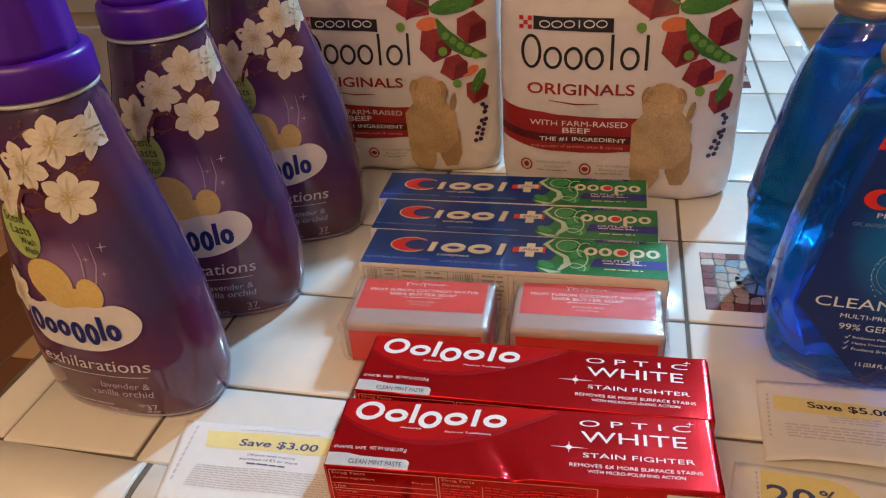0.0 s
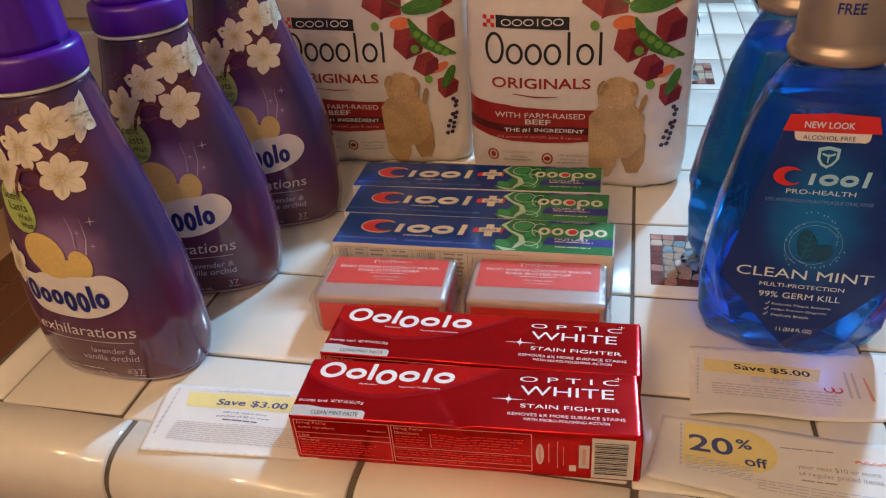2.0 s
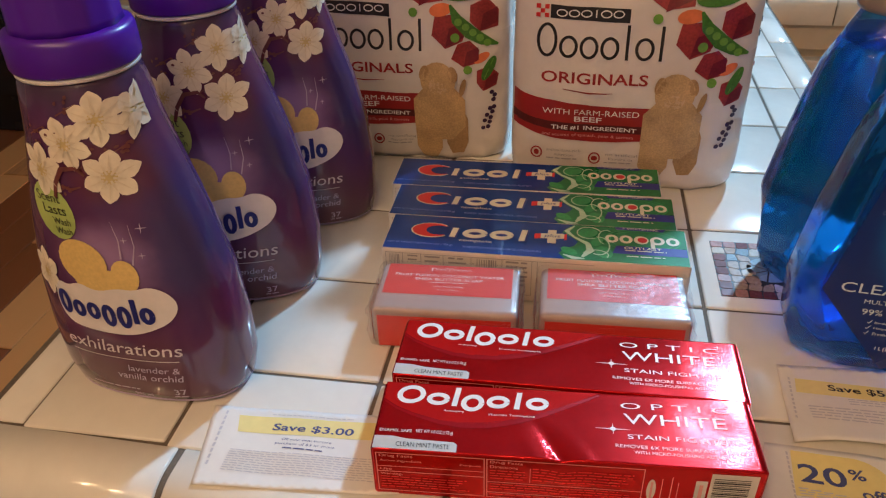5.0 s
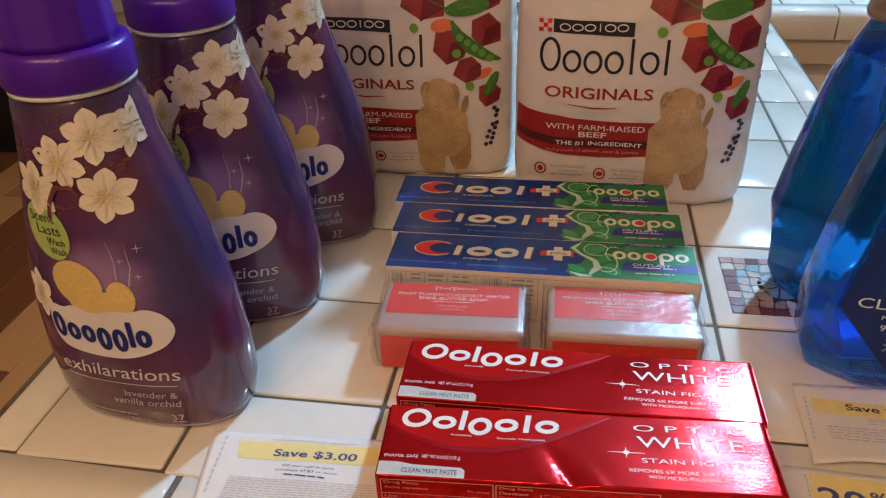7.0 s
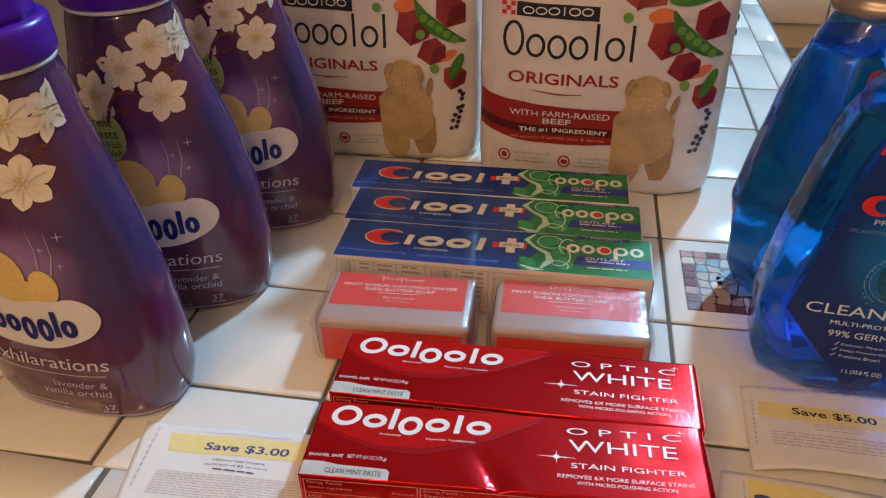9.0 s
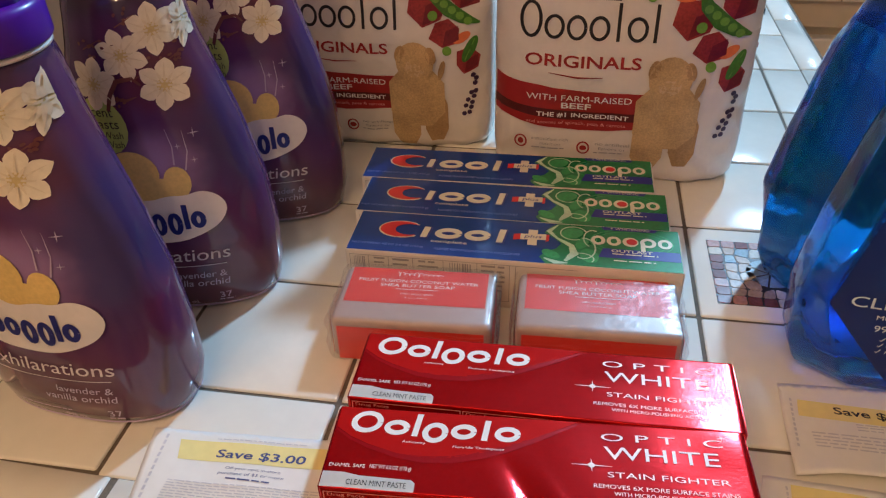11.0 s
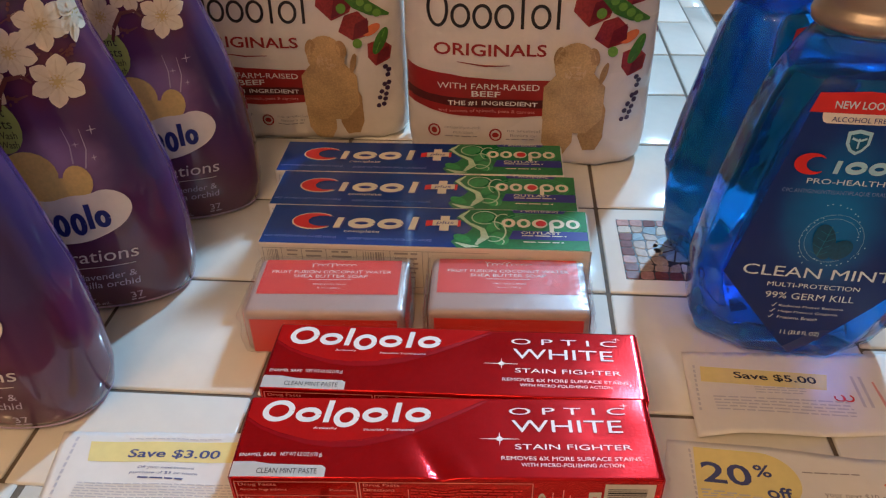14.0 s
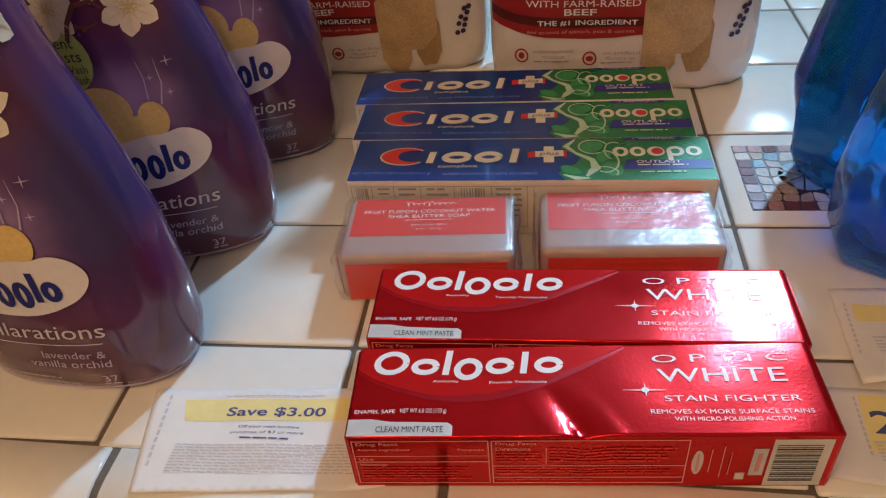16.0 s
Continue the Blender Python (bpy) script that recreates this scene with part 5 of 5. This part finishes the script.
rinse(pose(0.101, 0.07, 0, 0, 0, 28), "clear blue mouthwash bottle behind another one", True)
food_bag(pose(-0.0585, 0.221, 0), "white dog food bag standing behind the blue boxes", 0, 0.0)
food_bag(pose(-0.272, 0.262, 0), "white dog food bag partly behind the softener bottles", 20, -0.011)

c3, top = coupon("paper coupon with yellow strip partly under the red boxes", [(-0.323, -0.1465), (-0.19, -0.1400), (-0.19, -0.1985), (-0.205, -0.2010), (-0.312, -0.2085)], lambda u, v: 0.0004 + 0.0006 * math.sin(u * 60 + v * 30) ** 2, 1)
printed("yellow_strip", poly([(-0.304, -0.1525), (-0.200, -0.1470), (-0.200, -0.1612), (-0.300, -0.1660)]), top, YELLOW_INK, c3, "yellow strip", 0.0004, 0.008)
printed("lettering", words("Save $3.00", -0.279, -0.2275, -0.1630, -0.1565, 0.0005, 0.0, 0.0022), top, COUPON_BLUE, c3, lift=0.0006, fine=0.006)
printed("small_lettering", words("Off your next in-store", -0.2705, -0.239, -0.1695, -0.1672, 0.0001, 0, 0.001) + words("purchase of $3 or more", -0.2735, -0.236, -0.1730, -0.1707, 0.0001, 0, 0.001) + bars(-0.268, -0.239, -0.1765, -0.1742, 1, seed=61), top, COUPON_BLUE, c3, lift=0.0004)
printed("small_print", bars(-0.299, -0.205, -0.1975, -0.1800, 10, seed=62, ragged=0.05, skew=0.004) + bars(-0.283, -0.225, -0.1505, -0.1490, 1, seed=63, skew=0.003), top, PALE_GREY, c3, lift=0.0004)
printed("edge_print", [rect(-0.3135 + 0.0004 * i, -0.3120 + 0.0004 * i, -0.153 - 0.0045 * i, -0.150 - 0.0045 * i) for i in range(10)], top, PALE_GREY, c3, lift=0.0004)

c5, top = coupon("curled paper coupon under the mouthwash bottle", [(0.040, -0.058), (0.181, -0.052), (0.178, -0.1150), (0.150, -0.1180), (0.105, -0.1245), (0.060, -0.1262), (0.0365, -0.1300)], lambda u, v: 0.0004 + 0.0045 * max(0.0, min(1.0, (-v - 0.075) / 0.05)) ** 2 * (0.5 + 0.5 * math.sin(u * 42 - 1.2)), 2)
printed("yellow_strip", poly([(0.0490, -0.0705), (0.1240, -0.0735), (0.1200, -0.0865), (0.0475, -0.0835)]), top, YELLOW_INK, c5, "yellow strip", 0.0004, 0.006)
printed("lettering", words("Save $5.00", 0.0680, 0.1160, -0.0805, -0.0740, 0.0005, 0.0, -0.0022), top, INK_BLACK, c5, lift=0.0006, fine=0.006)
printed("small_print", bars(0.0520, 0.1310, -0.1090, -0.0955, 5, seed=64, ragged=0.03) + bars(0.078, 0.112, -0.0925, -0.0860, 3, seed=65, ragged=0.3) + [rect(0.0445 - 0.0003 * i, 0.0458 - 0.0003 * i, -0.0725 - 0.004 * i, -0.0700 - 0.004 * i) for i in range(10)], top, PALE_GREY, c5, lift=0.0005, fine=0.006)
printed("red_mark", [arc(0.1255, -0.0925, 0.0028, 0.0026, 150, 420, 0.0011), arc(0.1305, -0.0925, 0.0028, 0.0026, 150, 420, 0.0011)], top, RED_BRIGHT, c5, "red squiggle", 0.0006)
printed("red_side_print", [ribbon([(0.1490, -0.078), (0.1505, -0.100)], [0.0012, 0.0022, 0.0010])], top, INK_PINK, c5, "faded red side print", 0.0005, 0.005)
printed("side_print", [rect(0.1370 + 0.0045 * i, 0.1388 + 0.0045 * i, -0.099, -0.074) for i in range(2)], top, PALE_GREY, c5, lift=0.0005, fine=0.006)
printed("blue_barcode", [rect(0.1635, 0.1770, -0.1010 + 0.0026 * i, -0.0996 + 0.0026 * i) for i in range(12)], top, BLUE_LINES, c5, "blue lined patch", 0.0005, 0.005)

c20, top = coupon("curled paper coupon with yellow field", [(0.0200, -0.1300), (0.075, -0.1320), (0.120, -0.1370), (0.191, -0.1375), (0.191, -0.199), (0.130, -0.1980), (0.096, -0.1970), (0.050, -0.1915), (0.0085, -0.1835)], lambda u, v: 0.0004 + 0.0040 * max(0.0, min(1.0, (-v - 0.150) / 0.03)) ** 2 * max(0.0, 1 - abs(u - 0.05) / 0.06), 3)
yel = [(0.0335, -0.1345)] + [(0.066 + 0.0195 * math.cos(a), -0.1525 + 0.0180 * math.sin(a) - 0.05 * (0.066 + 0.0195 * math.cos(a) - 0.0335)) for a in np.linspace(1.45, -1.2, 14)] + [(0.0300, -0.1690)]
printed("yellow_field", poly(yel), top, YELLOW_INK, c20, "yellow rounded field", 0.0004, 0.006)
printed("lettering", words("20", 0.0350, 0.0605, -0.1580, -0.1440, 0.0010, 0, -0.0018) + words("%", 0.0625, 0.0715, -0.1530, -0.1450, 0.0004) + words("off", 0.0660, 0.0790, -0.1665, -0.1585, 0.0007, 0, -0.0012), top, COUPON_BLUE, c20, lift=0.0006, fine=0.005)
printed("offer_lettering", words("your next $10 or more", 0.0955, 0.1400, -0.1645, -0.1600, 0.0002, 0, -0.0006) + words("of regular priced items", 0.0955, 0.1400, -0.1700, -0.1655, 0.0001, 0, -0.0006) + bars(0.096, 0.116, -0.1748, -0.1722, 1, seed=71) + bars(0.088, 0.118, -0.1500, -0.1480, 1, seed=72), top, INK_GREY, c20, lift=0.0005)
printed("small_print", bars(0.0325, 0.0700, -0.1755, -0.1625, 6, seed=73, ragged=0.03, skew=-0.0060) + bars(0.0710, 0.185, -0.1860, -0.1770, 4, seed=74, ragged=0.03, skew=-0.004) + [rect(0.0305 - 0.0002 * i, 0.0316 - 0.0002 * i, -0.1385 - 0.0036 * i, -0.1360 - 0.0036 * i) for i in range(10)], top, PALE_GREY, c20, lift=0.0005)
printed("red_mark", ribbon([(0.1280 + 0.0022 * i, -0.1545 + 0.0012 * (i % 2)) for i in range(18)], 0.0014), top, CARROT, c20, "faded red script stroke", 0.0006)

# ---- mosaic tiles let into the counter ----


def chipped(pts, k=0.14):
    """Cuts the corners of a stone a little."""
    out = []
    for q, p in zip(pts, pts[1:] + pts[:1]):
        out += [(q[0] + (p[0] - q[0]) * k, q[1] + (p[1] - q[1]) * k), (p[0] + (q[0] - p[0]) * k, p[1] + (q[1] - p[1]) * k)]
    return out


def mosaic(cx, cy):
    t = thing("mosaic_inset", pose(cx, cy, 0), "square stone mosaic printed on a white tile", "mosaic tile", "mosaic tiles", "structure")
    W, D = 0.082, 0.077
    part("dark_ground", box(-W / 2, W / 2, -D / 2, D / 2, 0.0001, 0.0004), STONE_JOINT, t)
    r = random.Random(5)
    kinds = [STONE_RED, STONE_CREAM, STONE_BLUE, STONE_MAROON, STONE_TAN]
    cells = []
    n = 8
    knots = {}
    for i in range(n + 1):
        for j in range(n + 1):
            jit = 0.0026 if 2 <= i <= n - 2 and 2 <= j <= n - 2 else 0.0007 if 0 < i < n and 0 < j < n else 0.0
            knots[i, j] = (-W / 2 + i * W / n + r.uniform(-jit, jit), -D / 2 + j * D / n + r.uniform(-jit, jit))
    for i in range(n):
        for j in range(n):
            rim = i in (0, n - 1) or j in (0, n - 1)
            pts = [knots[i, j], knots[i + 1, j], knots[i + 1, j + 1], knots[i, j + 1]]
            mid = (sum(p[0] for p in pts) / 4, sum(p[1] for p in pts) / 4)
            if not rim and math.hypot(mid[0], mid[1]) < 0.0165:
                continue
            pts = chipped([(mid[0] + (p[0] - mid[0]) * 0.93, mid[1] + (p[1] - mid[1]) * 0.95) for p in pts])
            cells.append((pts, kinds[r.choice((0, 0, 3, 3, 1, 0) if rim else (1, 1, 4, 0, 1, 2, 4))]))
    for k in range(7):
        a0, a1 = 2 * math.pi * k / 7 + 0.04, 2 * math.pi * (k + 1) / 7 - 0.04
        cells.append(([(0.0012 * math.cos((a0 + a1) / 2), 0.0012 * math.sin((a0 + a1) / 2))] + [(0.0172 * math.cos(a), 0.0166 * math.sin(a)) for a in np.linspace(a0, a1, 5)], STONE_BLUE))
    for pts, m in cells:
        bm = bmesh.new()
        lo = [bm.verts.new((p[0], p[1], 0.0004)) for p in pts]
        c = (sum(p[0] for p in pts) / len(pts), sum(p[1] for p in pts) / len(pts))
        hi = [bm.verts.new((c[0] + (p[0] - c[0]) * 0.92, c[1] + (p[1] - c[1]) * 0.92, 0.0008)) for p in pts]
        k = len(pts)
        bm.faces.new(hi)
        for i in range(k):
            bm.faces.new((lo[i], lo[(i + 1) % k], hi[(i + 1) % k], hi[i]))
        part("stone", bm, m, t)
    return t


mosaic(0.0550, 0.0545)
mosaic(0.0550, 0.4985)
